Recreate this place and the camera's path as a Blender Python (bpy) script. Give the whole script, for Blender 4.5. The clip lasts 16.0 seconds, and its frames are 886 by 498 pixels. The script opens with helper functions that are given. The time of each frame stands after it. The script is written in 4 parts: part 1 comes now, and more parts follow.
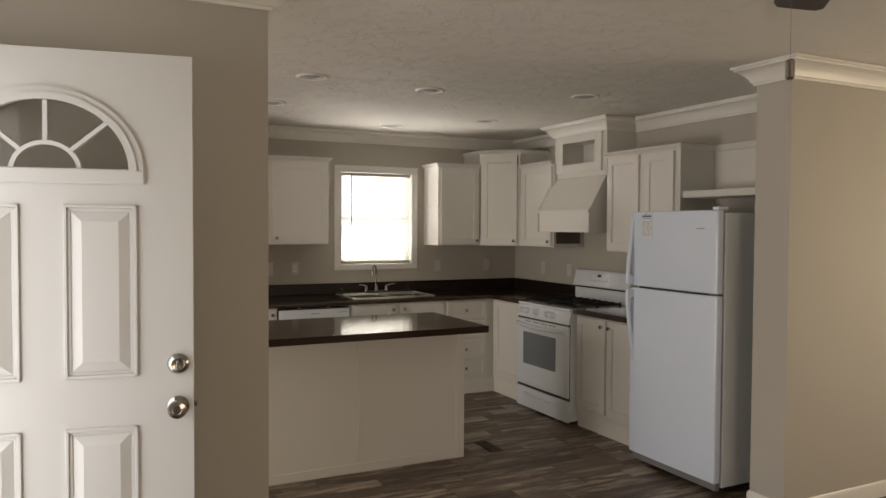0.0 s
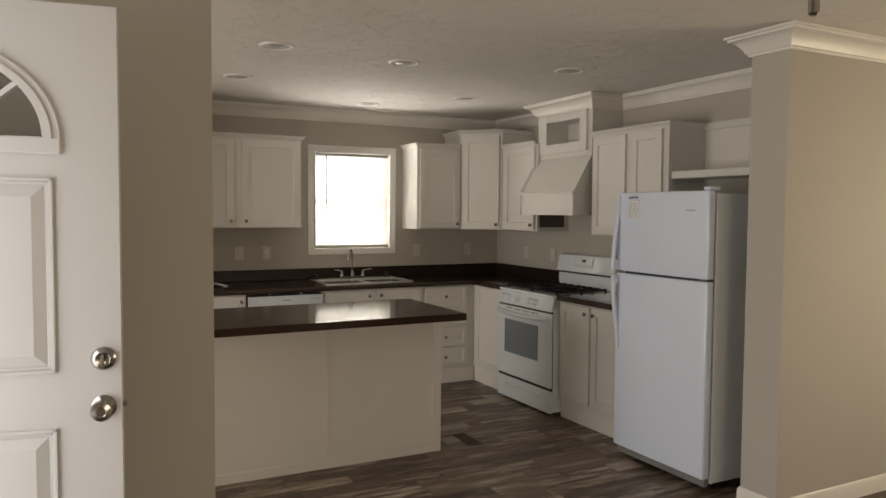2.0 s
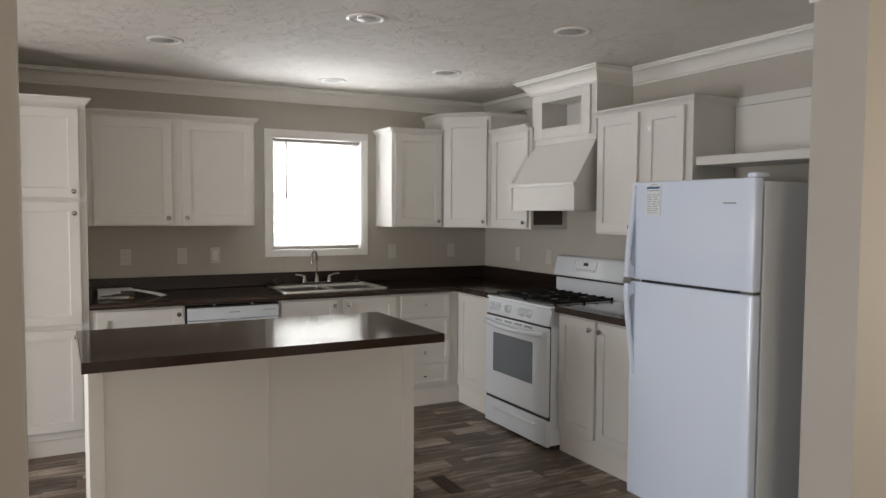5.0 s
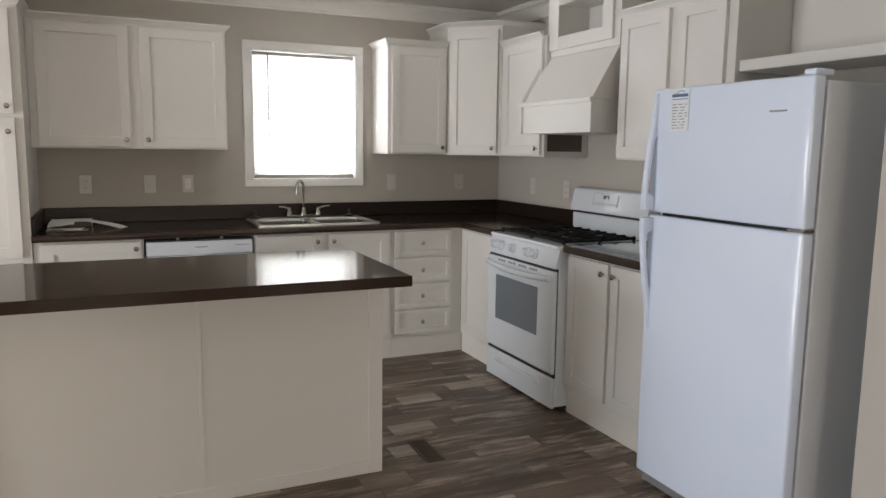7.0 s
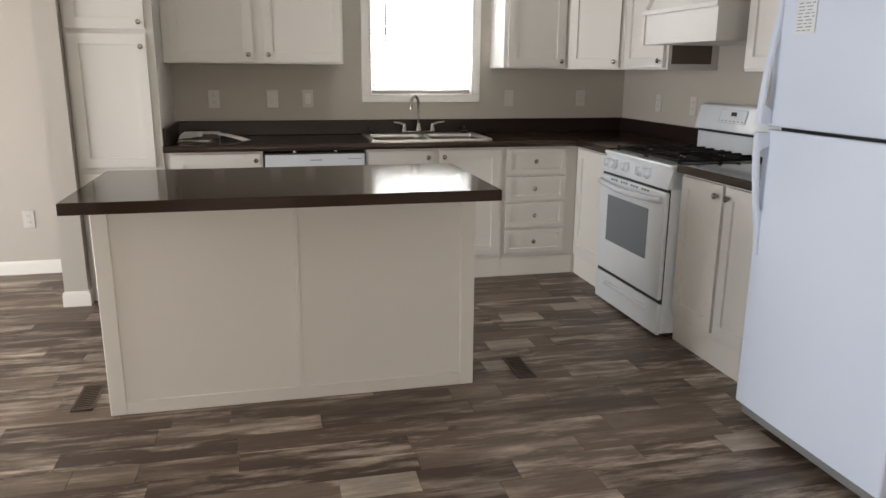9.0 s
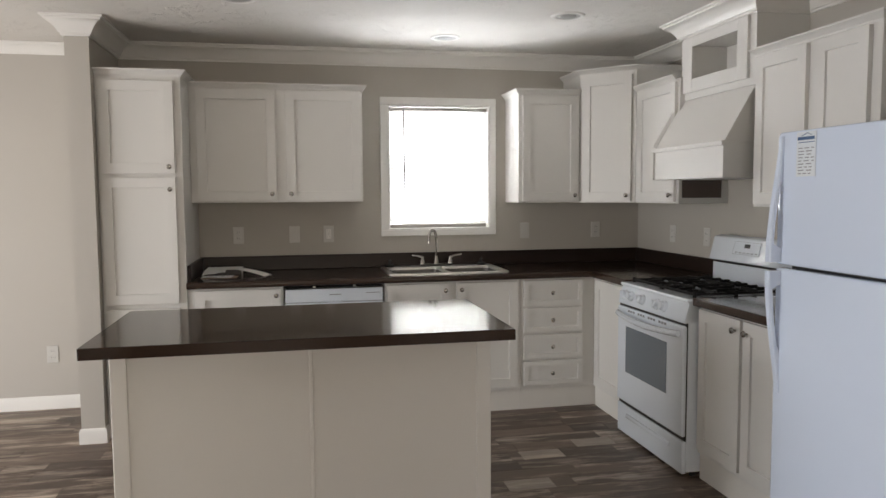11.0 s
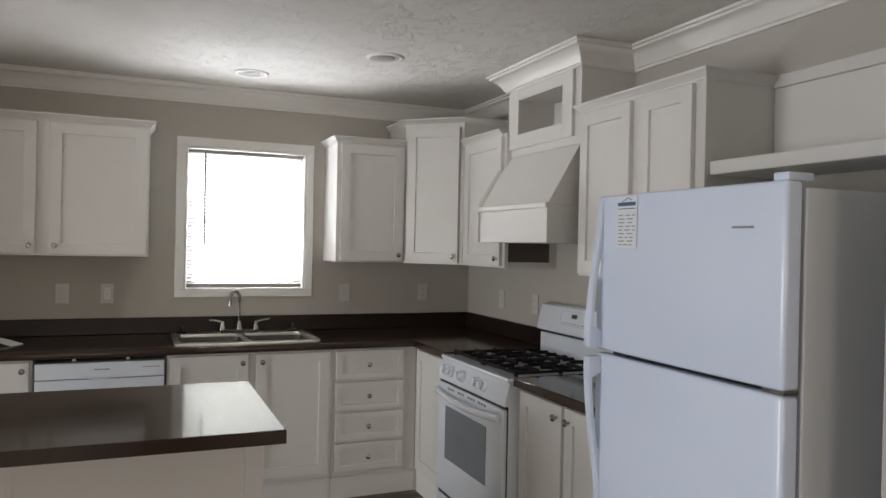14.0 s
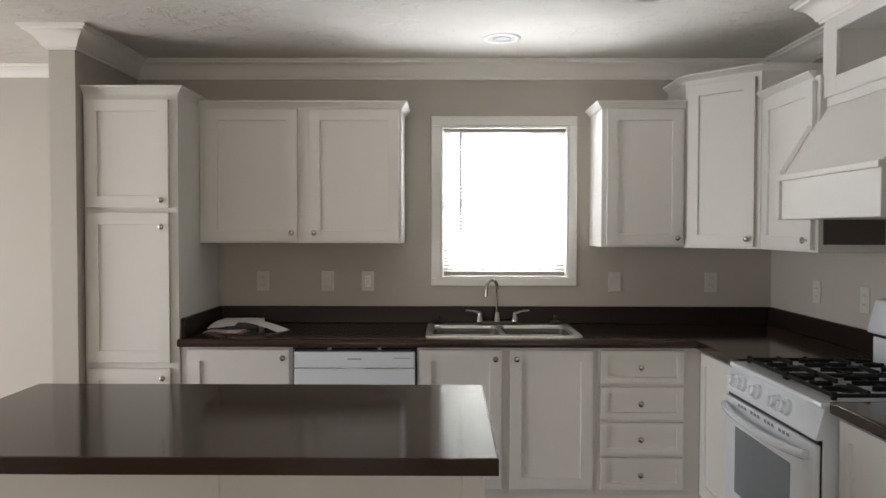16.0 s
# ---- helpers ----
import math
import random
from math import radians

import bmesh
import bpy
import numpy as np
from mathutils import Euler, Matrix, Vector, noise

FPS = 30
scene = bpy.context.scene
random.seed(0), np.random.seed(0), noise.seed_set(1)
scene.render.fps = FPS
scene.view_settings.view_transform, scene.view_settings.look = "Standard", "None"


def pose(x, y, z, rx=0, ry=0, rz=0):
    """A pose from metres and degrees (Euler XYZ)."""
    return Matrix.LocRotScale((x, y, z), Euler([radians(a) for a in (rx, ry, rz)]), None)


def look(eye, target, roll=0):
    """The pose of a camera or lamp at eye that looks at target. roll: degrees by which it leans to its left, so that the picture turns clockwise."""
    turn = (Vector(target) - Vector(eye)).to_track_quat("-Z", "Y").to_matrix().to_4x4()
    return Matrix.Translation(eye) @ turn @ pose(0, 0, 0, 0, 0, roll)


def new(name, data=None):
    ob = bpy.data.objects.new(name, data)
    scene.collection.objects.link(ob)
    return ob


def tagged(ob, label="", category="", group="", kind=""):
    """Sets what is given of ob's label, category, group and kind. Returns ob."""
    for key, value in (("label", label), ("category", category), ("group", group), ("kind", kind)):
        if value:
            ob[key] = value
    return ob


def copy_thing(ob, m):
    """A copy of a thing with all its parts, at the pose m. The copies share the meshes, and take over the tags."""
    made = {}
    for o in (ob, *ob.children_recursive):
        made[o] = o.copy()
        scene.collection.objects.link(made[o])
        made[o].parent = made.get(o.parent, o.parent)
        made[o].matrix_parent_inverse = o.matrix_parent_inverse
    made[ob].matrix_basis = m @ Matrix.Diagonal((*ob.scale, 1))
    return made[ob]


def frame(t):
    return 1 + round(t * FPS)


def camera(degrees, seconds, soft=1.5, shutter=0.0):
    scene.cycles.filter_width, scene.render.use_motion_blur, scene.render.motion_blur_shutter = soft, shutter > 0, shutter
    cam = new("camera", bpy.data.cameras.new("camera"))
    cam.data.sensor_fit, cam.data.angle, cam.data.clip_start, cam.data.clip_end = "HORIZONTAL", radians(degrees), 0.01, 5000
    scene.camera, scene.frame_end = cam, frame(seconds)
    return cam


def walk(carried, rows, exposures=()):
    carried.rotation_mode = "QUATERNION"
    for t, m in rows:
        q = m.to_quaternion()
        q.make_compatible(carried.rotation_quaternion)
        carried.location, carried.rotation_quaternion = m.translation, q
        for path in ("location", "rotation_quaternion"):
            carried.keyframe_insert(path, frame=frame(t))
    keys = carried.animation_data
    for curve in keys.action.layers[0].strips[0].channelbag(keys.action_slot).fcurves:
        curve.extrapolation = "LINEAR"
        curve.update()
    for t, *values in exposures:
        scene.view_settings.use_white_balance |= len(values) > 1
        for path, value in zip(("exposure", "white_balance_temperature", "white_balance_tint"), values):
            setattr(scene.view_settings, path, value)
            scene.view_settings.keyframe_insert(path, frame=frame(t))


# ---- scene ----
cam = camera(62.6, 16.0)
PATH = [
    (0, (0.013, 0.011, 1.553), (0.893, 1.807, 1.491), 0.3),
    (0.5, (0.001, 0.025, 1.527), (0.892, 1.813, 1.422), -0.4),
    (1, (0.013, 0.043, 1.516), (0.927, 1.817, 1.385), -0.9),
    (1.5, (0.098, 0.121, 1.534), (1.012, 1.896, 1.41), -0.3),
    (2, (0.194, 0.223, 1.528), (1.106, 2.0, 1.427), 0.4),
    (2.5, (0.193, 0.329, 1.526), (1.149, 2.083, 1.428), -0.0),
    (3, (0.154, 0.471, 1.547), (1.172, 2.19, 1.448), -1.3),
    (5.5, (0.878, 1.085, 1.491), (1.769, 2.872, 1.374), 0.8),
    (6, (1.052, 1.192, 1.464), (1.89, 3.003, 1.321), 0.5),
    (6.5, (1.178, 1.323, 1.432), (2.022, 3.125, 1.229), 0.7),
    (7, (1.261, 1.434, 1.414), (2.08, 3.238, 1.141), 0.7),
    (7.5, (1.363, 1.458, 1.4), (2.098, 3.273, 0.996), 1.2),
    (8, (1.419, 1.44, 1.366), (2.034, 3.268, 0.835), 1.4),
    (10.5, (1.48, 1.385, 1.409), (1.846, 3.335, 1.16), -0.5),
    (11, (1.493, 1.38, 1.443), (1.888, 3.334, 1.29), -0.4),
    (11.5, (1.504, 1.371, 1.47), (1.931, 3.323, 1.397), -0.2),
    (12, (1.53, 1.396, 1.483), (2.008, 3.338, 1.474), 0.2),
    (12.5, (1.604, 1.493, 1.49), (2.184, 3.407, 1.509), 0.9),
    (13, (1.676, 1.621, 1.51), (2.365, 3.499, 1.532), 0.8),
    (13.5, (1.757, 1.716, 1.515), (2.523, 3.563, 1.536), 0.7),
    (14, (1.887, 1.823, 1.489), (2.658, 3.668, 1.479), 1.2),
    (14.5, (1.982, 1.903, 1.46), (2.57, 3.814, 1.404), 0.7),
    (15, (2.045, 2.039, 1.451), (2.447, 3.997, 1.367), 1.2),
    (15.5, (2.121, 2.2, 1.479), (2.36, 4.185, 1.416), 1.3),
    (16, (2.187, 2.313, 1.466), (2.174, 4.312, 1.412), 0.1),
]
EXPOSURES = [(0, -0.42, 8150, 15), (3.2, -0.17, 7950, 15), (5.3, 0.11, 6850, 14), (6.8, 0.29, 6800, 14), (8.0, 0.64, 6900, 14), (9.2, 0.48, 6900, 14), (10.5, 0.34, 6850, 14), (12, 0.10, 6800, 14), (14.5, 0.07, 6700, 14), (16, 0.20, 6850, 14)]
walk(cam, [(t, look(eye, target, roll)) for t, eye, target, roll in PATH], EXPOSURES)

# ---- exposure and light ----
world = bpy.data.worlds.new("world")
scene.world = world
world.use_nodes = True
wn = world.node_tree
sky = wn.nodes.new("ShaderNodeTexSky")
sky.sky_type, sky.sun_disc = "NISHITA", False
sky.sun_elevation, sky.sun_rotation = radians(48), radians(200)
wn.links.new(sky.outputs[0], wn.nodes["Background"].inputs[0])
wn.nodes["Background"].inputs[1].default_value = 0.1

sun_data = bpy.data.lights.new("sun", "SUN")
sun_data.energy, sun_data.angle, sun_data.color = 3.0, radians(0.5), (1.0, 0.95, 0.88)
sun = new("sun", sun_data)
sun.matrix_world = look((0, 0, 0), (0.25, 0.62, -0.74))


def opening_light(name, eye, target, w, h, watts, color):
    d = bpy.data.lights.new(name, "AREA")
    d.shape, d.size, d.size_y, d.energy, d.color = "RECTANGLE", w, h, watts, color
    o = new(name, d)
    o.matrix_world = look(eye, target)
    return o


opening_light("kitchen_window_daylight", (2.515, 6.72, 1.62), (2.515, 5.0, 1.62), 0.78, 0.92, 38, (0.85, 0.93, 1.0))
opening_light("entry_door_daylight", (-0.66, 2.13, 1.07), (3.0, 2.13, 1.07), 0.90, 2.0, 24, (0.76, 0.87, 1.0))
# Two unseen south openings with lamps, added to light south-facing surfaces.
opening_light("unseen_living_fill", (1.0, -3.12, 1.4), (1.0, 3.0, 1.4), 1.5, 1.3, 31, (1.0, 0.92, 0.80))
opening_light("unseen_living_fill", (3.6, -3.12, 1.4), (3.6, 3.0, 1.4), 1.5, 1.3, 22, (1.0, 0.93, 0.83))
# Unseen east opening and lamp, added to brighten the partition beside the refrigerator.
opening_light("unseen_side_fill", (5.42, 1.25, 1.4), (0.0, 1.25, 1.4), 1.3, 1.3, 36, (1.0, 0.94, 0.80))
# Unseen west opening with a lamp, added to light dining wall and refrigerator.
opening_light("unseen_dining_fill", (-2.52, 4.5, 1.05), (1.0, 4.5, 1.05), 1.8, 2.0, 98, (0.93, 0.97, 1.0))


# ---- materials ----
def mat(name, c1, c2=None, scale=3.0, rough=0.5, metal=0.0, bump=0.0, bscale=60.0, stretch=(1, 1, 1), coat=0.0, rvar=0.06, spec=0.5):
    m = bpy.data.materials.new(name)
    m.use_nodes = True
    n, l = m.node_tree.nodes, m.node_tree.links
    b = n["Principled BSDF"]
    b.inputs["Metallic"].default_value, b.inputs["Coat Weight"].default_value = metal, coat
    b.inputs["Specular IOR Level"].default_value = spec
    b.inputs["Coat Roughness"].default_value = 0.12
    geo, mp = n.new("ShaderNodeNewGeometry"), n.new("ShaderNodeMapping")
    mp.inputs["Scale"].default_value = stretch
    l.new(geo.outputs["Position"], mp.inputs["Vector"])
    big, fine = n.new("ShaderNodeTexNoise"), n.new("ShaderNodeTexNoise")
    big.inputs["Scale"].default_value, big.inputs["Detail"].default_value = scale, 5
    fine.inputs["Scale"].default_value, fine.inputs["Detail"].default_value = bscale, 3
    for t in (big, fine):
        l.new(mp.outputs[0], t.inputs["Vector"])
    mix = n.new("ShaderNodeMix")
    mix.data_type = "RGBA"
    mix.inputs[6].default_value, mix.inputs[7].default_value = (*c1, 1), (*(c2 or [c * 0.93 for c in c1]), 1)
    add = n.new("ShaderNodeMath")
    add.operation = "MULTIPLY_ADD"
    add.inputs[1].default_value, add.inputs[2].default_value = 0.35, -0.17
    l.new(fine.outputs[0], add.inputs[0])
    tot = n.new("ShaderNodeMath")
    tot.use_clamp = True
    l.new(add.outputs[0], tot.inputs[0])
    l.new(big.outputs[0], tot.inputs[1])
    l.new(tot.outputs[0], mix.inputs[0])
    l.new(mix.outputs[2], b.inputs["Base Color"])
    rr = n.new("ShaderNodeMapRange")
    rr.inputs["To Min"].default_value, rr.inputs["To Max"].default_value = max(0.02, rough - rvar), rough + rvar
    l.new(big.outputs[0], rr.inputs[0])
    l.new(rr.outputs[0], b.inputs["Roughness"])
    if bump:
        bp = n.new("ShaderNodeBump")
        bp.inputs["Strength"].default_value, bp.inputs["Distance"].default_value = bump, 0.003
        l.new(fine.outputs[0], bp.inputs["Height"])
        l.new(bp.outputs[0], b.inputs["Normal"])
    return m


WALL = mat("greige_wall_paint", (0.475, 0.445, 0.400), (0.445, 0.415, 0.370), 1.2, 0.7, bump=0.15, bscale=140)
WHITE = mat("white_cabinet_paint", (0.70, 0.685, 0.655), (0.66, 0.645, 0.615), 2.0, 0.42, bump=0.06, bscale=90)
TRIM = mat("white_trim_paint", (0.80, 0.78, 0.74), (0.75, 0.73, 0.69), 2.0, 0.32, bump=0.05, bscale=70)
PANEL = mat("white_vinyl_panel", (0.74, 0.72, 0.68), (0.70, 0.675, 0.635), 1.5, 0.5, bump=0.06, bscale=120)
DOORP = mat("white_door_steel", (0.66, 0.65, 0.635), (0.62, 0.61, 0.595), 1.5, 0.38, bump=0.05, bscale=60)
ENAMEL = mat("white_appliance_enamel", (0.75, 0.80, 0.86), (0.72, 0.77, 0.83), 1.5, 0.11, coat=0.5, rvar=0.02)
# White refrigerator enamel; the blue cast of the daylight is mixed into its colour.
SKYTINTED = mat("sky_tinted_refrigerator_enamel", (0.70, 0.785, 0.93), (0.67, 0.755, 0.90), 1.5, 0.13, coat=0.5, bump=0.02, bscale=260, rvar=0.02)
COUNTER = mat("dark_brown_laminate", (0.030, 0.0175, 0.0125), (0.046, 0.029, 0.0215), 5.0, 0.09, bump=0.02, bscale=160, stretch=(0.5, 3, 1), rvar=0.03, spec=0.36)
CHROME = mat("brushed_nickel", (0.46, 0.44, 0.41), (0.38, 0.36, 0.34), 30, 0.2, metal=1.0)
STEEL = mat("stainless_steel", (0.60, 0.59, 0.57), (0.52, 0.51, 0.49), 8, 0.30, metal=1.0, bump=0.03, bscale=200, stretch=(1, 12, 1))
BOWL = mat("satin_steel_bowl", (0.15, 0.145, 0.14), (0.12, 0.115, 0.11), 8, 0.42, metal=1.0, bump=0.03, bscale=200)
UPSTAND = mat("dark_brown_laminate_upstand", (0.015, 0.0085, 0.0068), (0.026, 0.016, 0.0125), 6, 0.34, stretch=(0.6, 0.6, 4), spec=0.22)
IRON = mat("black_cast_iron", (0.007, 0.0065, 0.0065), (0.012, 0.011, 0.0105), 20, 0.62, bump=0.2, bscale=220, spec=0.25)
BLACK = mat("black_plastic", (0.012, 0.012, 0.012), (0.018, 0.018, 0.018), 10, 0.4)
# Grey glass; the blue it would reflect is put into the base colour.
OVENGLASS = mat("reflection_tinted_oven_glass", (0.145, 0.178, 0.212), (0.17, 0.20, 0.235), 200, 0.12, coat=0.5)
GASKET = mat("grey_gasket", (0.20, 0.20, 0.205), (0.16, 0.16, 0.165), 10, 0.6)
SIDEGREY = mat("textured_appliance_side", (0.78, 0.82, 0.87), (0.74, 0.78, 0.83), 4, 0.45, bump=0.25, bscale=320)
PAPER = mat("white_paper", (0.78, 0.77, 0.75), (0.72, 0.71, 0.69), 12, 0.8)
DKPAPER = mat("dark_booklet_cover", (0.05, 0.045, 0.045), (0.12, 0.10, 0.09), 14, 0.5)
MANILA = mat("brown_card", (0.20, 0.12, 0.08), (0.25, 0.16, 0.11), 10, 0.7)
BLUE = mat("blue_print", (0.045, 0.11, 0.23), (0.06, 0.13, 0.26), 10, 0.5)
GREY = mat("grey_print", (0.30, 0.31, 0.33), (0.26, 0.27, 0.29), 10, 0.5)
BRONZE = mat("brown_register_steel", (0.058, 0.037, 0.025), (0.072, 0.047, 0.033), 12, 0.55, metal=0.0)
WOODBROWN = mat("dark_brown_duct_cover", (0.085, 0.060, 0.050), (0.11, 0.080, 0.066), 9, 0.5, bump=0.1)
FANWOOD = mat("walnut_fan_blade", (0.045, 0.026, 0.018), (0.075, 0.045, 0.03), 6, 0.4, stretch=(1, 8, 1))
PLATE = mat("ivory_outlet_plastic", (0.59, 0.575, 0.54), (0.56, 0.545, 0.51), 5, 0.3)
CASING = mat("white_window_vinyl", (0.80, 0.79, 0.76), (0.76, 0.75, 0.72), 3, 0.4)
# Rails of the white blind; their shade against the window is in this grey.
RAIL = mat("shaded_blind_rail", (0.42, 0.40, 0.37), (0.38, 0.36, 0.33), 6, 0.5)
WAND = mat("smoky_plastic_wand", (0.10, 0.10, 0.10), (0.13, 0.13, 0.13), 20, 0.3)
LABEL = mat("glossy_label_paper", (0.70, 0.74, 0.78), (0.66, 0.70, 0.74), 12, 0.45)
OPAL = mat("opal_lamp_glass", (0.80, 0.79, 0.76), (0.77, 0.76, 0.73), 5, 0.25)
SOIL = mat("outdoor_ground", (0.16, 0.13, 0.09), (0.08, 0.10, 0.05), 0.6, 0.95, bump=0.4, bscale=9)
BULB = mat("frosted_lamp_lens", (0.36, 0.355, 0.34), (0.30, 0.295, 0.285), 20, 0.35)
WHITECAN = mat("white_lamp_baffle", (0.50, 0.49, 0.47), (0.44, 0.43, 0.41), 9, 0.5)


def ceiling_material():
    m = mat("stomped_ceiling_texture", (0.72, 0.69, 0.645), (0.67, 0.64, 0.595), 1.3, 0.8)
    n, l = m.node_tree.nodes, m.node_tree.links
    geo = n.new("ShaderNodeNewGeometry")
    warp = n.new("ShaderNodeTexNoise")
    warp.inputs["Scale"].default_value, warp.inputs["Detail"].default_value = 9, 4
    l.new(geo.outputs["Position"], warp.inputs["Vector"])
    off = n.new("ShaderNodeVectorMath")
    off.operation = "MULTIPLY_ADD"
    off.inputs[1].default_value = (0.16, 0.16, 0.16)
    l.new(warp.outputs["Color"], off.inputs[0])
    l.new(geo.outputs["Position"], off.inputs[2])
    blot = n.new("ShaderNodeTexNoise")
    blot.inputs["Scale"].default_value, blot.inputs["Detail"].default_value, blot.inputs["Roughness"].default_value = 11, 7, 0.66
    l.new(off.outputs[0], blot.inputs["Vector"])
    ramp = n.new("ShaderNodeValToRGB")
    ramp.color_ramp.elements[0].position, ramp.color_ramp.elements[1].position = 0.50, 0.66
    l.new(blot.outputs[0], ramp.inputs[0])
    bp = n.new("ShaderNodeBump")
    bp.inputs["Strength"].default_value, bp.inputs["Distance"].default_value = 0.62, 0.007
    l.new(ramp.outputs[0], bp.inputs["Height"])
    l.new(bp.outputs[0], n["Principled BSDF"].inputs["Normal"])
    return m


CEIL = ceiling_material()


def plank_material(name, island, lift=0.0):
    m = bpy.data.materials.new(name)
    m.use_nodes = True
    n, l = m.node_tree.nodes, m.node_tree.links
    b = n["Principled BSDF"]
    geo = n.new("ShaderNodeNewGeometry")
    rnd = geo.outputs["Random Per Island"] if island else n.new("ShaderNodeObjectInfo").outputs["Random"]
    tone = n.new("ShaderNodeValToRGB")
    e = tone.color_ramp.elements
    e[0].position, e[0].color = 0.0, (0.056 + lift, 0.034 + lift * 0.92, 0.024 + lift * 0.8, 1)
    e[1].position, e[1].color = 1.0, (0.175 + lift, 0.134 + lift * 0.92, 0.102 + lift * 0.8, 1)
    for p, c in ((0.30, (0.079, 0.049, 0.033)), (0.62, (0.108, 0.070, 0.049)), (0.88, (0.145, 0.101, 0.074))):
        k = e.new(p)
        k.color = (c[0] + lift, c[1] + lift * 0.92, c[2] + lift * 0.8, 1)
    l.new(rnd, tone.inputs[0])
    shift = n.new("ShaderNodeMath")
    shift.operation = "MULTIPLY"
    shift.inputs[1].default_value = 37.0
    l.new(rnd, shift.inputs[0])
    comb = n.new("ShaderNodeCombineXYZ")
    l.new(shift.outputs[0], comb.inputs[0])
    l.new(shift.outputs[0], comb.inputs[2])
    addv = n.new("ShaderNodeVectorMath")
    l.new(geo.outputs["Position"], addv.inputs[0])
    l.new(comb.outputs[0], addv.inputs[1])
    grains = []
    for sc, det in (((2.1, 12.5, 1), 12), ((8, 80, 1), 4), ((0.9, 4, 1), 3)):
        mp = n.new("ShaderNodeMapping")
        mp.inputs["Scale"].default_value = sc
        l.new(addv.outputs[0], mp.inputs[0])
        t = n.new("ShaderNodeTexNoise")
        t.inputs["Scale"].default_value, t.inputs["Detail"].default_value, t.inputs["Roughness"].default_value = 1.0, det, 0.7
        l.new(mp.outputs[0], t.inputs["Vector"])
        grains.append(t.outputs[0])
    r1 = n.new("ShaderNodeValToRGB")
    r1.color_ramp.elements[0].position, r1.color_ramp.elements[1].position = 0.47, 0.62
    l.new(grains[0], r1.inputs[0])
    worn = n.new("ShaderNodeMix")
    worn.data_type = "RGBA"
    worn.inputs[7].default_value = (0.60, 0.50, 0.405, 1)
    fac = n.new("ShaderNodeMath")
    fac.operation = "MULTIPLY"
    fac.inputs[1].default_value = 0.85
    patch = n.new("ShaderNodeMapRange")
    patch.inputs["From Min"].default_value, patch.inputs["From Max"].default_value = 0.40, 0.60
    patch.inputs["To Min"].default_value, patch.inputs["To Max"].default_value = 0.12, 1.0
    l.new(grains[2], patch.inputs[0])
    both = n.new("ShaderNodeMath")
    both.operation = "MULTIPLY"
    l.new(r1.outputs[0], both.inputs[0])
    l.new(patch.outputs[0], both.inputs[1])
    l.new(both.outputs[0], fac.inputs[0])
    l.new(fac.outputs[0], worn.inputs[0])
    l.new(tone.outputs[0], worn.inputs[6])
    dark = n.new("ShaderNodeMix")
    dark.data_type, dark.blend_type = "RGBA", "MULTIPLY"
    dark.inputs[0].default_value = 0.5
    r2 = n.new("ShaderNodeMapRange")
    r2.inputs["From Min"].default_value, r2.inputs["From Max"].default_value = 0.3, 0.62
    r2.inputs["To Min"].default_value, r2.inputs["To Max"].default_value = 0.5, 1.12
    l.new(grains[1], r2.inputs[0])
    l.new(worn.outputs[2], dark.inputs[6])
    l.new(r2.outputs[0], dark.inputs[7])
    l.new(dark.outputs[2], b.inputs["Base Color"])
    b.inputs["Roughness"].default_value = 0.43
    bp = n.new("ShaderNodeBump")
    bp.inputs["Strength"].default_value, bp.inputs["Distance"].default_value = 0.25, 0.001
    l.new(grains[1], bp.inputs["Height"])
    l.new(bp.outputs[0], b.inputs["Normal"])
    return m


PALEPLANK = plank_material("pale_weathered_plank_vinyl", False, 0.23)
PLANK, PLANKREST = plank_material("weathered_plank_vinyl", False), plank_material("weathered_plank_vinyl_far", True)
JOINT = mat("dark_plank_joint", (0.035, 0.028, 0.023), (0.028, 0.022, 0.018), 8, 0.6)


def glass_material(name, tint=(1, 1, 1), rough=0.0):
    m = bpy.data.materials.new(name)
    m.use_nodes = True
    b = m.node_tree.nodes["Principled BSDF"]
    b.inputs["Base Color"].default_value = (*tint, 1)
    b.inputs["Transmission Weight"].default_value, b.inputs["Roughness"].default_value, b.inputs["IOR"].default_value = 1.0, rough, 1.45
    return m


GLASS = glass_material("clear_glass")


def slat_material():
    m = bpy.data.materials.new("translucent_blind_slat")
    m.use_nodes = True
    n, l = m.node_tree.nodes, m.node_tree.links
    tr, mx = n.new("ShaderNodeBsdfTranslucent"), n.new("ShaderNodeMixShader")
    tr.inputs[0].default_value = (0.86, 0.85, 0.82, 1)
    n["Principled BSDF"].inputs["Base Color"].default_value = (0.84, 0.83, 0.80, 1)
    n["Principled BSDF"].inputs["Roughness"].default_value = 0.45
    mx.inputs[0].default_value = 0.40
    l.new(n["Principled BSDF"].outputs[0], mx.inputs[1])
    l.new(tr.outputs[0], mx.inputs[2])
    l.new(mx.outputs[0], n["Material Output"].inputs[0])
    return m


SLAT = slat_material()


# ---- mesh helpers ----
def box(bm, x0, x1, y0, y1, z0, z1, bevel=0.0, seg=1):
    vs = bmesh.ops.create_cube(bm, size=1.0, matrix=Matrix.Translation(((x0 + x1) / 2, (y0 + y1) / 2, (z0 + z1) / 2)) @ Matrix.Diagonal((abs(x1 - x0), abs(y1 - y0), abs(z1 - z0), 1)))["verts"]
    if bevel:
        es = {e for v in vs for e in v.link_edges}
        bmesh.ops.bevel(bm, geom=list(es), offset=bevel, segments=seg, profile=0.5, affect="EDGES")


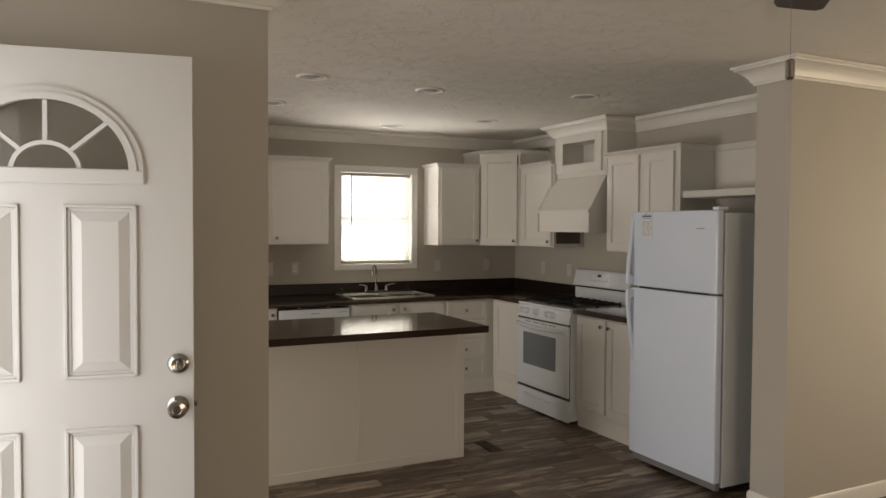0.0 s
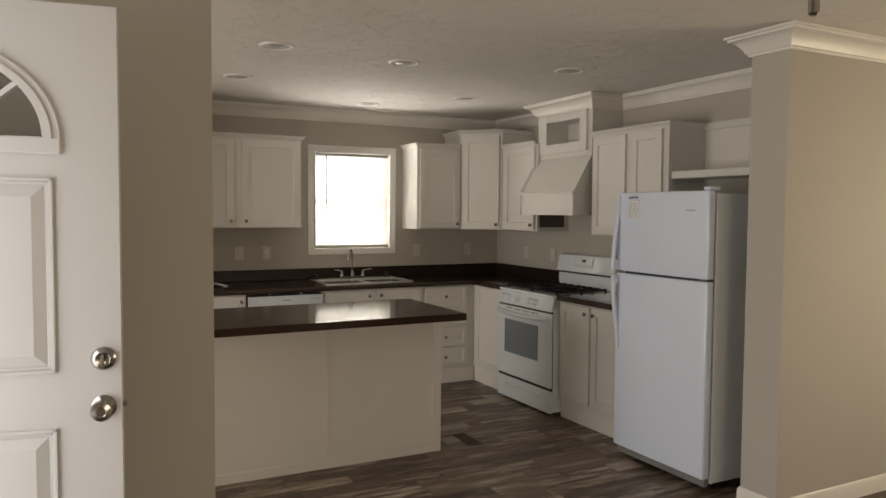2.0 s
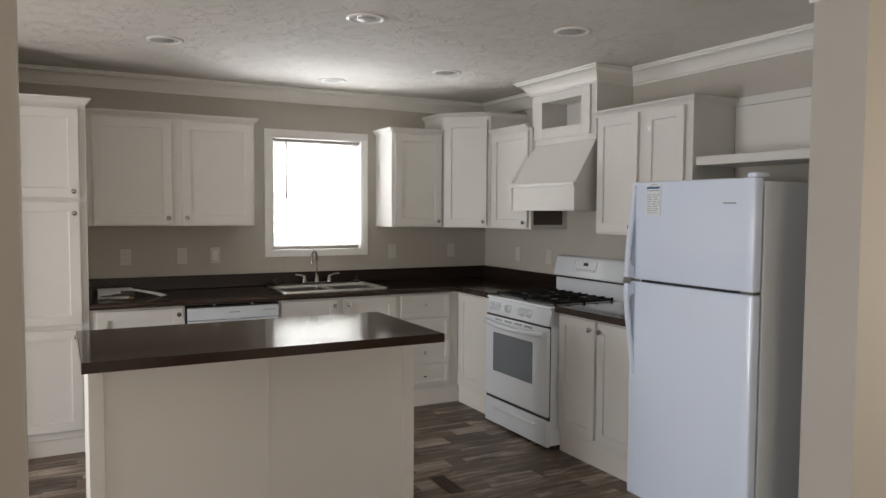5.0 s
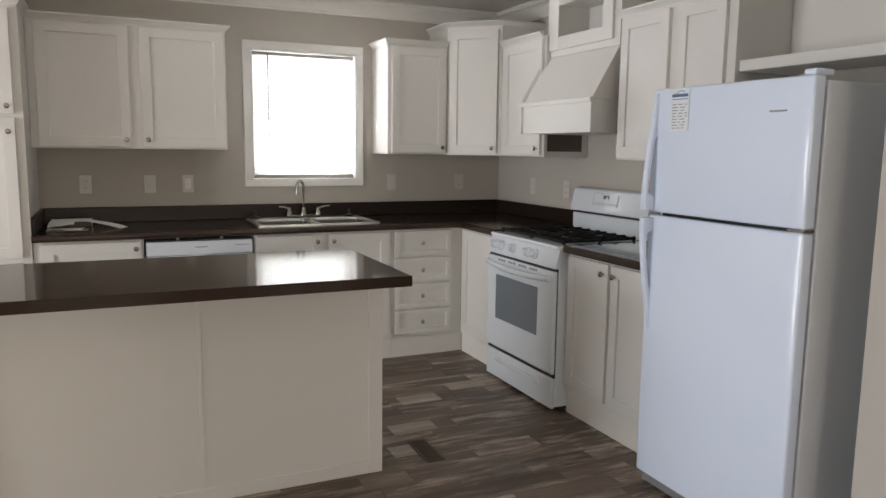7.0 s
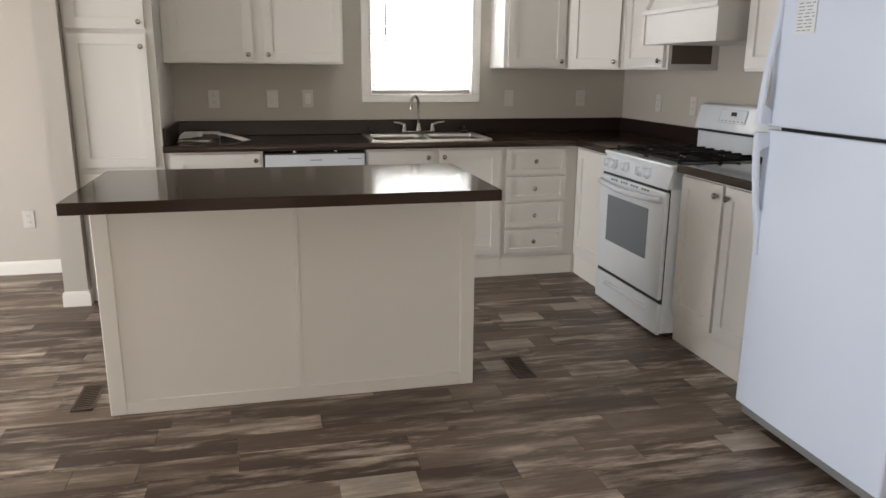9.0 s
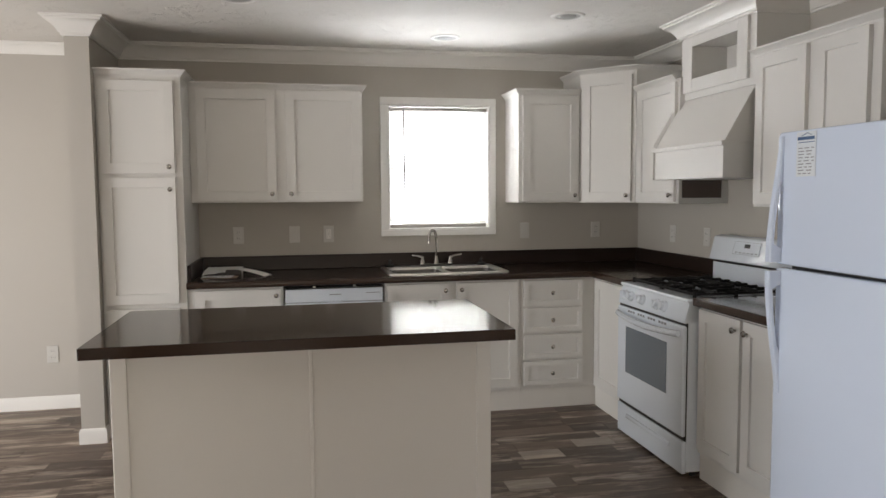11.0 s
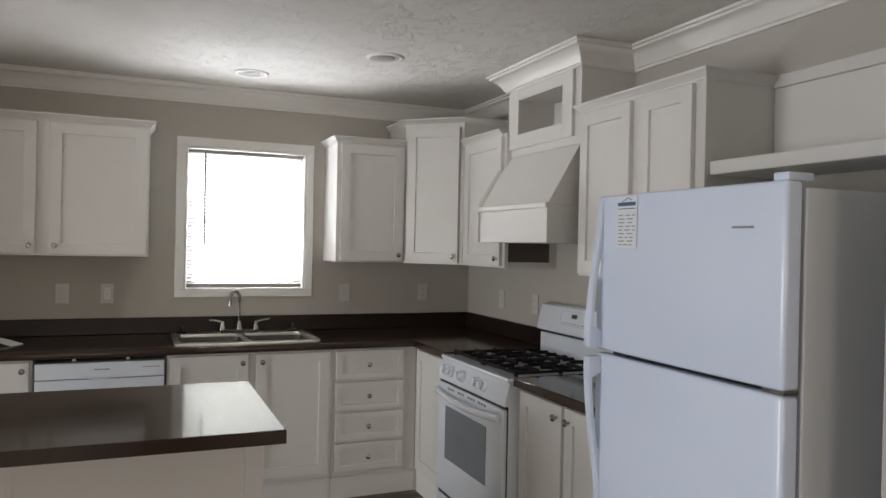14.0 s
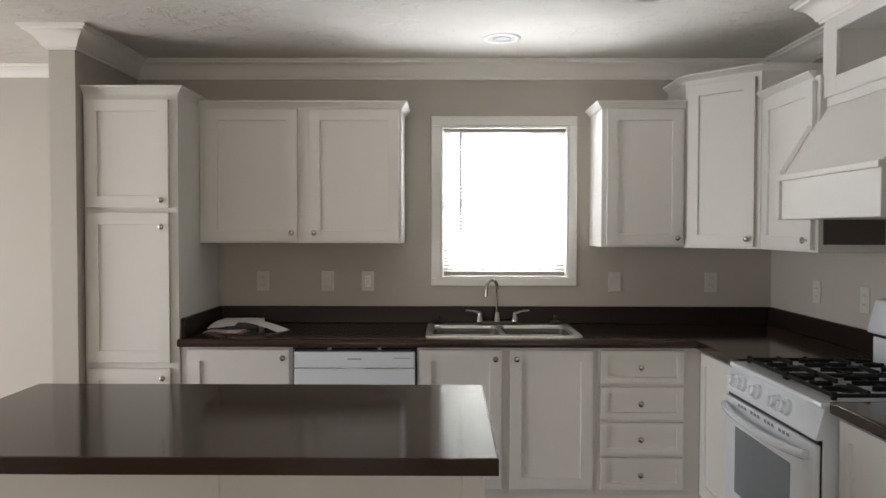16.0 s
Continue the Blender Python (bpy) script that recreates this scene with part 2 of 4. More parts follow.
def cyl(bm, r, depth, m, r2=None, seg=20):
    bmesh.ops.create_cone(bm, cap_ends=True, segments=seg, radius1=r, radius2=r if r2 is None else r2, depth=depth, matrix=m)


def lathe(bm, prof, m=None, seg=28):
    """Turns a profile of (radius, z) round z."""
    m = m or Matrix()
    rings = []
    for r, z in prof:
        rings.append([bm.verts.new(m @ Vector((r * math.cos(2 * math.pi * i / seg), r * math.sin(2 * math.pi * i / seg), z))) for i in range(seg)])
    for a, b in zip(rings, rings[1:]):
        for i in range(seg):
            bm.faces.new((a[i], a[(i + 1) % seg], b[(i + 1) % seg], b[i]))
    for r in (rings[0], rings[-1]):
        bm.faces.new(r)
    bmesh.ops.recalc_face_normals(bm, faces=bm.faces[:])


def prism(bm, pts, z0, z1):
    """An upright prism over a plan polygon."""
    a = [bm.verts.new((x, y, z0)) for x, y in pts]
    b = [bm.verts.new((x, y, z1)) for x, y in pts]
    k = len(pts)
    for i in range(k):
        bm.faces.new((a[i], a[(i + 1) % k], b[(i + 1) % k], b[i]))
    bm.faces.new(a[::-1])
    bm.faces.new(b)
    bmesh.ops.recalc_face_normals(bm, faces=bm.faces[:])


def tube(bm, pts, r, seg=10):
    """A round rod along points, with an own radius per point if r is a list."""
    pts = [Vector(p) for p in pts]
    rings = []
    for i, p in enumerate(pts):
        d = (pts[min(i + 1, len(pts) - 1)] - pts[max(i - 1, 0)]).normalized()
        q = d.to_track_quat("Z", "Y").to_matrix()
        rad = r[i] if isinstance(r, (list, tuple)) else r
        rings.append([bm.verts.new(p + q @ Vector((rad * math.cos(2 * math.pi * k / seg), rad * math.sin(2 * math.pi * k / seg), 0))) for k in range(seg)])
    for a, b in zip(rings, rings[1:]):
        for k in range(seg):
            best = (a[k], a[(k + 1) % seg], b[(k + 1) % seg], b[k])
            bm.faces.new(best)
    bm.faces.new(rings[0])
    bm.faces.new(rings[-1])
    bmesh.ops.recalc_face_normals(bm, faces=bm.faces[:])


def sweep(bm, path, z, profile):
    """Runs a moulding profile of (out, up) along a plan path; out is to the left of the way."""
    p = [Vector(q) for q in path]
    n = []
    for a, b in zip(p, p[1:]):
        d = (b - a).normalized()
        n.append(Vector((-d.y, d.x)))
    rows = []
    for i, q in enumerate(p):
        n1, n2 = n[max(i - 1, 0)], n[min(i, len(n) - 1)]
        m = (n1 + n2) / (1 + n1.dot(n2))
        rows.append([bm.verts.new((q.x + m.x * o, q.y + m.y * o, z + u)) for o, u in profile])
    k = len(profile)
    for a, b in zip(rows, rows[1:]):
        for i in range(k):
            bm.faces.new((a[i], a[(i + 1) % k], b[(i + 1) % k], b[i]))
    bm.faces.new(rows[0])
    bm.faces.new(rows[-1])
    bmesh.ops.recalc_face_normals(bm, faces=bm.faces[:])


def mesh_of(name, bm, material, smooth=False):
    me = bpy.data.meshes.new(name)
    bm.to_mesh(me)
    bm.free()
    me.materials.append(material)
    if smooth:
        me.shade_smooth()
        me.set_sharp_from_angle(angle=radians(35))
    return me


def part(name, bm, material, parent, label="", m=None, smooth=False):
    ob = new(name, mesh_of(name, bm, material, smooth))
    ob.parent = parent
    if m is not None:
        ob.matrix_basis = m
    return tagged(ob, label)


def thing(name, m, label, category, group=""):
    ob = new(name)
    ob.empty_display_size = 0.1
    ob.matrix_basis = m
    return tagged(ob, label, category, group)


def solid(name, bm, material, label="", category="", group="", kind="", smooth=False, m=None):
    ob = new(name, mesh_of(name, bm, material, smooth))
    if m is not None:
        ob.matrix_basis = m
    return tagged(ob, label, category, group, kind)


def B(*boxes, bevel=0.0, seg=1):
    bm = bmesh.new()
    for b in boxes:
        box(bm, *b, bevel=bevel, seg=seg)
    return bm


def boards(name, boxes, material, parent, bevel=0.0, label=""):
    """Each box as a part of its own."""
    for b in boxes:
        part(name, B(b, bevel=bevel), material, parent, label)


# ---- the shell ----
H = 2.44          # ceiling
YN, XE = 6.565, 4.07   # kitchen's window wall and range wall


def structure(name, boxes, material, label, bevel=0.0):
    return solid(name, B(*boxes, bevel=bevel), material, label, "wall" if name.startswith("wall") else name.split("_")[0], kind="structure")


WX0, WX1, WZ0, WZ1 = 2.15, 2.885, 1.185, 2.065
structure("wall_north", [(0.376, WX0, YN, YN + 0.14, 0, H), (WX1, XE + 0.12, YN, YN + 0.14, 0, H), (WX0, WX1, YN, YN + 0.14, 0, WZ0), (WX0, WX1, YN, YN + 0.14, WZ1, H)], WALL, "greige painted kitchen wall with a window over the sink")
structure("wall_east", [(XE, XE + 0.12, 2.87, YN, 0, H)], WALL, "greige painted wall behind the range and refrigerator")
structure("wall_fridge_stub", [(3.33, 5.3, 2.65, 2.87, 0, H)], WALL, "greige partition wall ending beside the refrigerator")
structure("wall_pantry_stub", [(0.248, 0.376, 5.86, 6.67, 0, H)], WALL, "greige stub wall beside the pantry")
structure("wall_dining_north", [(-2.4, 0.376, 6.67, 6.80, 0, H)], WALL, "greige dining wall with white baseboard")
structure("wall_dining_west", [(-2.52, -2.4, 2.70, 3.6, 0, H), (-2.52, -2.4, 5.4, 6.80, 0, H), (-2.52, -2.4, 3.6, 5.4, 2.05, H)], WALL, "greige dining wall with an unseen opening added for light")
structure("wall_entry_partition", [(-2.4, 0.615, 2.70, 2.82, 0, H)], WALL, "greige partition wall behind the open entry door")
structure("wall_west", [(-0.68, -0.56, 2.61, 2.70, 0, H), (-0.68, -0.56, -3.0, 1.66, 0, H), (-0.68, -0.56, 1.66, 2.61, 2.11, H)], WALL, "greige exterior wall with the entry doorway")
structure("wall_south", [(-0.68, 0.25, -3.12, -3.0, 0, H), (1.75, 2.85, -3.12, -3.0, 0, H), (4.35, 5.42, -3.12, -3.0, 0, H), (0.25, 1.75, -3.12, -3.0, 0, 0.75), (0.25, 1.75, -3.12, -3.0, 2.05, H), (2.85, 4.35, -3.12, -3.0, 0, 0.75), (2.85, 4.35, -3.12, -3.0, 2.05, H)], WALL, "greige living room wall with unseen openings added for light")
structure("wall_living_east", [(5.3, 5.42, -3.0, 0.6, 0, H), (5.3, 5.42, 1.9, 2.87, 0, H), (5.3, 5.42, 0.6, 1.9, 0, 0.75), (5.3, 5.42, 0.6, 1.9, 2.05, H)], WALL, "greige living room wall with an unseen side opening added for light")
structure("ceiling", [(-0.68, 5.42, -3.12, 2.76, H, H + 0.12), (-2.52, 4.19, 2.76, 6.80, H, H + 0.12), (4.19, 5.42, 2.76, 2.87, H, H + 0.12)], CEIL, "off-white ceiling with stomped plaster texture")
ground = solid("ground", B((-400, 400, -400, 400, -0.75, -0.62)), SOIL, "bare grassy ground outside the house", "ground", kind="structure")
floor = structure("floor", [(-0.68, 5.42, -3.12, 2.70, -0.12, -0.003), (-2.52, 4.19, 2.70, 6.80, -0.12, -0.003)], JOINT, "weathered grey-brown plank-look vinyl floor")

CROWN = [(0.0, -0.105), (0.012, -0.105), (0.014, -0.094), (0.022, -0.090), (0.030, -0.072), (0.052, -0.044), (0.074, -0.028), (0.084, -0.024), (0.086, -0.014), (0.098, -0.012), (0.098, 0.0), (0.0, 0.0)]


def crown(name, path, profile=CROWN, label="white crown moulding at the ceiling"):
    bm = bmesh.new()
    sweep(bm, path, H - 0.002, profile)
    return solid(name, bm, TRIM, label, "moulding", kind="structure", smooth=True)


HY0, HY1 = 4.700, 5.420     # hood chimney
HX = 3.77
crown("crown_moulding_kitchen", [(3.33, 2.649), (5.3, 2.649)][::-1] + [(3.329, 2.649), (3.329, 2.871), (XE, 2.871), (XE, HY0), (HX, HY0), (HX, HY1), (XE, HY1), (XE, YN), (0.376, YN), (0.376, 5.859), (0.247, 5.859), (0.247, 6.66)][1:])
SMALLCROWN = [(o * 0.72, u * 0.68) for o, u in CROWN]
crown("crown_moulding_dining", [(0.18, 6.67), (-2.4, 6.67)], SMALLCROWN)
crown("crown_moulding_entry", [(0.5, 2.821), (0.616, 2.821), (0.616, 2.699), (-0.56, 2.699)][::-1], [(-o, u) for o, u in CROWN])

BASE = [(0.0, 0.0), (0.012, 0.0), (0.012, 0.070), (0.008, 0.084), (0.003, 0.090), (0.0, 0.090)]


def baseboard(path):
    bm = bmesh.new()
    sweep(bm, path, 0.0, BASE)
    return solid("baseboard", bm, TRIM, "white painted baseboard along the wall", "baseboard", kind="structure", smooth=True)


baseboard([(0.376, 5.929), (0.376, 5.86), (0.248, 5.86), (0.248, 6.67), (-2.4, 6.67)])
baseboard([(5.3, 2.65), (3.33, 2.65), (3.33, 2.87), (3.9, 2.87)])
baseboard([(-0.56, 2.70), (0.615, 2.70), (0.615, 2.82), (-2.4, 2.82)][::-1])

# ---- window ----
win = tagged(thing("window_1", pose(0, 0, 0), "white framed window over the sink with mini blinds lowered", "window"), kind="structure")
cx0, cx1, cz0, cz1 = 2.092, 2.937, 1.138, 2.122
boards("casing_board", [(a, b, YN - 0.016, YN - 0.0005, c, d) for a, b, c, d in ((cx0, cx1, WZ1 + 0.002, cz1), (cx0, cx1, cz0, WZ0 - 0.002), (cx0, WX0 - 0.002, WZ0 - 0.002, WZ1 + 0.002), (WX1 + 0.002, cx1, WZ0 - 0.002, WZ1 + 0.002))], CASING, win, 0.003)
boards("reveal_board", [(WX0, WX0 + 0.006, YN - 0.012, YN + 0.13, WZ0, WZ1), (WX1 - 0.006, WX1, YN - 0.012, YN + 0.13, WZ0, WZ1), (WX0 + 0.006, WX1 - 0.006, YN - 0.012, YN + 0.13, WZ0, WZ0 + 0.006), (WX0 + 0.006, WX1 - 0.006, YN - 0.012, YN + 0.13, WZ1 - 0.006, WZ1)], CASING, win)
ZM = (WZ0 + WZ1) / 2
boards("frame_rail", [(WX0 + 0.007, WX0 + 0.045, 6.64, 6.69, WZ0 + 0.007, WZ1 - 0.007), (WX1 - 0.045, WX1 - 0.007, 6.64, 6.69, WZ0 + 0.007, WZ1 - 0.007), (WX0 + 0.046, WX1 - 0.046, 6.64, 6.69, WZ0 + 0.007, WZ0 + 0.045), (WX0 + 0.046, WX1 - 0.046, 6.64, 6.69, WZ1 - 0.045, WZ1 - 0.007), (WX0 + 0.046, WX1 - 0.046, 6.645, 6.685, ZM - 0.02, ZM + 0.02)], CASING, win, 0.003)
for z0, z1 in ((WZ0 + 0.04, ZM - 0.015), (ZM + 0.015, WZ1 - 0.04)):
    g = part("pane", B((WX0 + 0.04, WX1 - 0.04, 6.665, 6.669, z0, z1)), GLASS, win, "clear glass pane")
    g.visible_shadow = False
blind = thing("window_blind", pose(0, 0, 0), "white horizontal mini blind lowered in the kitchen window", "blind")
part("headrail", B((WX0 + 0.012, WX1 - 0.012, 6.575, 6.605, WZ1 - 0.036, WZ1 - 0.012), bevel=0.003), RAIL, blind, "white blind headrail coloured grey for its backlit shade")
part("bottom_rail", B((WX0 + 0.014, WX1 - 0.014, 6.580, 6.602, WZ0 + 0.010, WZ0 + 0.034), bevel=0.003), RAIL, blind, "white bottom rail coloured grey for its backlit shade")
bm = bmesh.new()
box(bm, WX0 + 0.014, WX1 - 0.014, -0.0125, 0.0125, -0.0004, 0.0004)
slat_mesh = mesh_of("slat", bm, SLAT)
zs = WZ0 + 0.046
while zs < WZ1 - 0.045:
    s = new("slat", slat_mesh)
    s.parent = blind
    s.matrix_basis = pose(0, 6.591, zs, -44, 0, 0)
    zs += 0.0215
bm = bmesh.new()
tube(bm, [(2.262, 6.566, WZ1 - 0.03), (2.262, 6.562, 1.78), (2.264, 6.562, 1.46)], 0.0055, 6)
part("tilt_wand", bm, WAND, blind)
for x in (2.30, 2.74):
    bm = bmesh.new()
    tube(bm, [(x, 6.577, WZ1 - 0.03), (x, 6.577, WZ0 + 0.02)], 0.0009, 5)
    part("ladder_cord", bm, CASING, blind)


# ---- cabinet parts ----
def shaker(bm, x0, x1, z0, z1, y=0.0, rail=0.080, t=0.019):
    """A framed door or drawer front in one piece, whose face is at y, seen from -y."""
    box(bm, x0, x1, y, y + t, z0, z1)
    f = min(bm.faces, key=lambda q: q.calc_center_median().y)
    bmesh.ops.inset_region(bm, faces=[f], thickness=0.0016, depth=0.0)
    bmesh.ops.translate(bm, verts=f.verts[:], vec=(0, -0.0012, 0))
    bmesh.ops.inset_region(bm, faces=[f], thickness=rail, depth=0.0)
    bmesh.ops.inset_region(bm, faces=[f], thickness=0.0022, depth=0.0)
    bmesh.ops.translate(bm, verts=f.verts[:], vec=(0, 0.0098, 0))


def knob_mesh():
    bm = bmesh.new()
    lathe(bm, [(0.0055, 0.0), (0.0050, 0.010), (0.0065, 0.014), (0.0135, 0.017), (0.0150, 0.021), (0.0130, 0.026), (0.0060, 0.029)], pose(0, 0, 0, 90), 16)
    return mesh_of("knob", bm, CHROME, True)


KNOB = knob_mesh()


def front(parent, x0, x1, z0, z1, knob, name="door", y=-0.020, rail=0.080):
    bm = bmesh.new()
    shaker(bm, x0, x1, z0, z1, y, rail)
    d = part(name, bm, WHITE, parent)
    if knob:
        k = new("knob", KNOB)
        k.parent = d
        k.matrix_basis = pose(knob[0], y, knob[1])
        tagged(k, "small round brushed nickel knob")
    return d


CAP = [(0.0, 0.0), (0.004, 0.0), (0.006, 0.008), (0.012, 0.013), (0.024, 0.028), (0.029, 0.031), (0.029, 0.040), (0.0, 0.040)]


def cap(parent, path, z):
    bm = bmesh.new()
    sweep(bm, path, z, CAP)
    return part("cornice", bm, WHITE, parent, smooth=True)


# wall cabinets; local x along the front, y into the wall, origin at the front's lower corner
UD = YN - 6.24
uc = thing("wall_cabinet", pose(0.849, 6.24, 1.39), "white two-door shaker wall cabinet beside the window", "cabinet", "kitchen wall cabinets")
part("body", B((0, 1.089, 0, UD - 0.001, 0, 0.735), bevel=0.002), WHITE, uc)
front(uc, 0.042, 0.530, 0.012, 0.715, (0.502, 0.055))
front(uc, 0.593, 1.076, 0.012, 0.715, (0.622, 0.055))
cap(uc, [(0.0, -0.001), (1.090, -0.001), (1.090, UD - 0.002)][::-1], 0.722)

uc = thing("wall_cabinet", pose(3.012, 6.24, 1.372), "white single-door shaker wall cabinet beside the sink window", "cabinet", "kitchen wall cabinets")
part("body", B((0, 0.446, 0, UD - 0.001, 0, 0.755), bevel=0.002), WHITE, uc)
front(uc, 0.026, 0.432, 0.012, 0.735, (0.400, 0.050))
cap(uc, [(-0.001, UD - 0.002), (-0.001, -0.001), (0.446, -0.001)][::-1], 0.742)

# corner cabinet, taller, with its door across the corner
cc = thing("corner_wall_cabinet", pose(3.46, 6.24, 1.37), "tall white corner wall cabinet with an angled shaker door", "cabinet", "kitchen wall cabinets")
bm = bmesh.new()
prism(bm, [(0, UD - 0.001), (0, 0), (0.285, -0.285), (XE - 3.461, -0.285), (XE - 3.461, UD - 0.001)], 0, 0.893)
part("body", bm, WHITE, cc)
pivot = part("face_frame", B((0, 0.403, -0.004, 0.0, 0, 0.893)), WHITE, cc, m=pose(0, 0, 0, 0, 0, -45))
bm = bmesh.new()
shaker(bm, 0.026, 0.377, 0.012, 0.856, -0.024)
d = part("door", bm, WHITE, pivot)
k = new("knob", KNOB)
k.parent, k.matrix_basis = pivot, pose(0.350, -0.024, 0.050)
cap(cc, [(0, UD - 0.002), (0, 0), (0.285, -0.285), (XE - 3.463, -0.285)][::-1], 0.878)

EAST = lambda x, y, z: pose(x, y, z, 0, 0, -90)
ED = XE - 3.74
uc = thing("wall_cabinet", EAST(3.74, 5.945, 1.37), "narrow white shaker wall cabinet beside the range hood", "cabinet", "kitchen wall cabinets")
part("body", B((0, 0.564, 0, ED - 0.001, 0, 0.745), bevel=0.002), WHITE, uc)
front(uc, 0.060, 0.541, 0.012, 0.725, (0.512, 0.052))
cap(uc, [(0.0, -0.001), (0.524, -0.001)][::-1], 0.732)
part("unfinished_side", B((0.5642, 0.5690, 0.022, ED - 0.05, 0.034, 0.139)), WOODBROWN, uc, "dark brown unfinished side below the hood")

uc = thing("wall_cabinet", EAST(3.74, 4.650, 1.365), "white two-door shaker wall cabinet between hood and refrigerator", "cabinet", "kitchen wall cabinets")
part("body", B((0, 0.790, 0, ED - 0.001, 0, 0.750), bevel=0.002), WHITE, uc)
front(uc, 0.022, 0.381, 0.012, 0.728, (0.350, 0.052))
front(uc, 0.443, 0.741, 0.012, 0.728, (0.474, 0.052))
cap(uc, [(-0.001, ED - 0.002), (-0.001, -0.001), (0.791, -0.001), (0.791, ED - 0.002)][::-1], 0.735)

# open shelf and panel over the refrigerator
sh = thing("refrigerator_shelf", pose(0, 0, 1.76), "white open shelf and back panel above the refrigerator", "shelf")
part("board", B((3.76, XE - 0.008, 2.872, 3.857, 0.0, 0.048), bevel=0.003), WHITE, sh)
part("back_panel", B((XE - 0.007, XE - 0.001, 2.872, 3.857, 0.05, 0.335)), PANEL, sh)
part("cap_strip", B((XE - 0.016, XE - 0.001, 2.872, 3.857, 0.337, 0.385), bevel=0.003), WHITE, sh)

# pantry
pan = thing("pantry_cabinet", pose(0.378, 5.93, 0), "tall white shaker pantry cabinet with three doors", "cabinet")
PD = YN - 5.93
part("body", B((0, 0.470, 0, PD - 0.001, 0.10, 2.145), bevel=0.002), WHITE, pan)
part("toe_kick", B((0, 0.470, 0.012, PD - 0.01, 0.0, 0.098)), PANEL, pan)
front(pan, 0.018, 0.428, 1.570, 2.105, (0.398, 1.608))
front(pan, 0.018, 0.428, 0.800, 1.545, (0.398, 1.476))
front(pan, 0.018, 0.428, 0.150, 0.770, (0.398, 0.725))
cap(pan, [(-0.0, -0.001), (0.471, -0.001), (0.471, PD - 0.002)][::-1], 2.132)

# ---- range hood ----
hood = thing("range_hood", pose(0, 0, 0), "white painted wooden range hood with a niche above the range", "range hood")
bm = bmesh.new()
box(bm, 3.60, XE - 0.002, 4.704, 5.430, 1.51, 1.690, bevel=0.002)
part("apron", bm, WHITE, hood)
boards("apron_trim", [(3.588, 3.602, 4.700, 5.436, 1.672, 1.697), (3.588, 3.602, 5.411, 5.436, 1.51, 1.6718)], WHITE, hood, 0.002)
bm = bmesh.new()
va = [bm.verts.new(v) for v in ((3.604, 4.706, 1.691), (XE - 0.002, 4.706, 1.691), (XE - 0.002, 5.428, 1.691), (3.604, 5.428, 1.691), (3.775, 4.706, 1.978), (XE - 0.002, 4.706, 1.978), (XE - 0.002, 5.428, 1.978), (3.775, 5.428, 1.978))]
for f in ((0, 3, 2, 1), (4, 5, 6, 7), (0, 4, 7, 3), (0, 1, 5, 4), (1, 2, 6, 5), (2, 3, 7, 6)):
    bm.faces.new([va[i] for i in f])
bmesh.ops.recalc_face_normals(bm, faces=bm.faces[:])
part("sloped_canopy", bm, WHITE, hood)
bm = bmesh.new()
tube(bm, [(3.608, 5.426, 1.705), (3.770, 5.426, 1.972)], 0.014, 4)
part("corner_bead", bm, WHITE, hood)
N0, N1, NZ0, NZ1 = 4.834, 5.286, 2.084, 2.278
boards("chimney_board", [(HX, XE - 0.002, HY0 + 0.001, N0, 1.979, H - 0.001), (HX, XE - 0.002, N1, HY1 - 0.001, 1.979, H - 0.001), (HX, XE - 0.002, N0, N1, 1.979, NZ0), (HX, XE - 0.002, N0, N1, NZ1, H - 0.001), (3.98, XE - 0.002, N0, N1, NZ0, NZ1)], WHITE, hood)
boards("niche_rail", [(HX - 0.018, HX - 0.001, 4.752, N0 + 0.006, 2.015, 2.330), (HX - 0.018, HX - 0.001, N1 - 0.006, 5.376, 2.015, 2.330), (HX - 0.0175, HX - 0.001, N0 + 0.006, N1 - 0.006, 2.015, NZ0 + 0.006), (HX - 0.0175, HX - 0.001, N0 + 0.006, N1 - 0.006, NZ1 - 0.006, 2.330)], WHITE, hood, 0.0015)

# ---- base cabinets ----
BD = YN - 5.945


def base_unit(label, x0, x1, fronts, m=None, depth=BD, name="base_cabinet"):
    u = thing(name, m or pose(x0, 5.945, 0), label, "cabinet", "kitchen base cabinets")
    w = x1 - x0
    part("body", B((0.0005, w - 0.0005, 0, depth - 0.001, 0.135, 0.878), bevel=0.0015), WHITE, u)
    part("toe_kick", B((0.0005, w - 0.0005, 0.014, depth - 0.01, 0.0, 0.133)), PANEL, u)
    for f in fronts:
        front(u, *f)
    return u


base_unit("white single-door base cabinet beside the pantry", 0.850, 1.412, [(0.042, 0.547, 0.165, 0.865, (0.518, 0.825))])
base_unit("white two-door sink base cabinet", 2.035, 2.935, [(0.012, 0.421, 0.165, 0.865, (0.390, 0.822)), (0.464, 0.876, 0.165, 0.865, (0.496, 0.822))])
drw = base_unit("white base cabinet with a stack of four drawers", 2.935, 3.4495, [])
for z0, z1 in ((0.165, 0.325), (0.343, 0.503), (0.521, 0.681), (0.699, 0.865)):
    front(drw, 0.016, 0.428, z0, z1, (0.212, (z0 + z1) / 2), "drawer", rail=0.044)
part("toe_return", B((0.515, 0.545, 0.0141, 0.05, 0.0, 0.1325)), PANEL, drw)
bu = base_unit("white blind corner base cabinet beside the range", 0, 0.549, [(0.065, 0.525, 0.165, 0.865, None)], EAST(3.45, 5.9445, 0), XE - 3.45, "corner_base_cabinet")
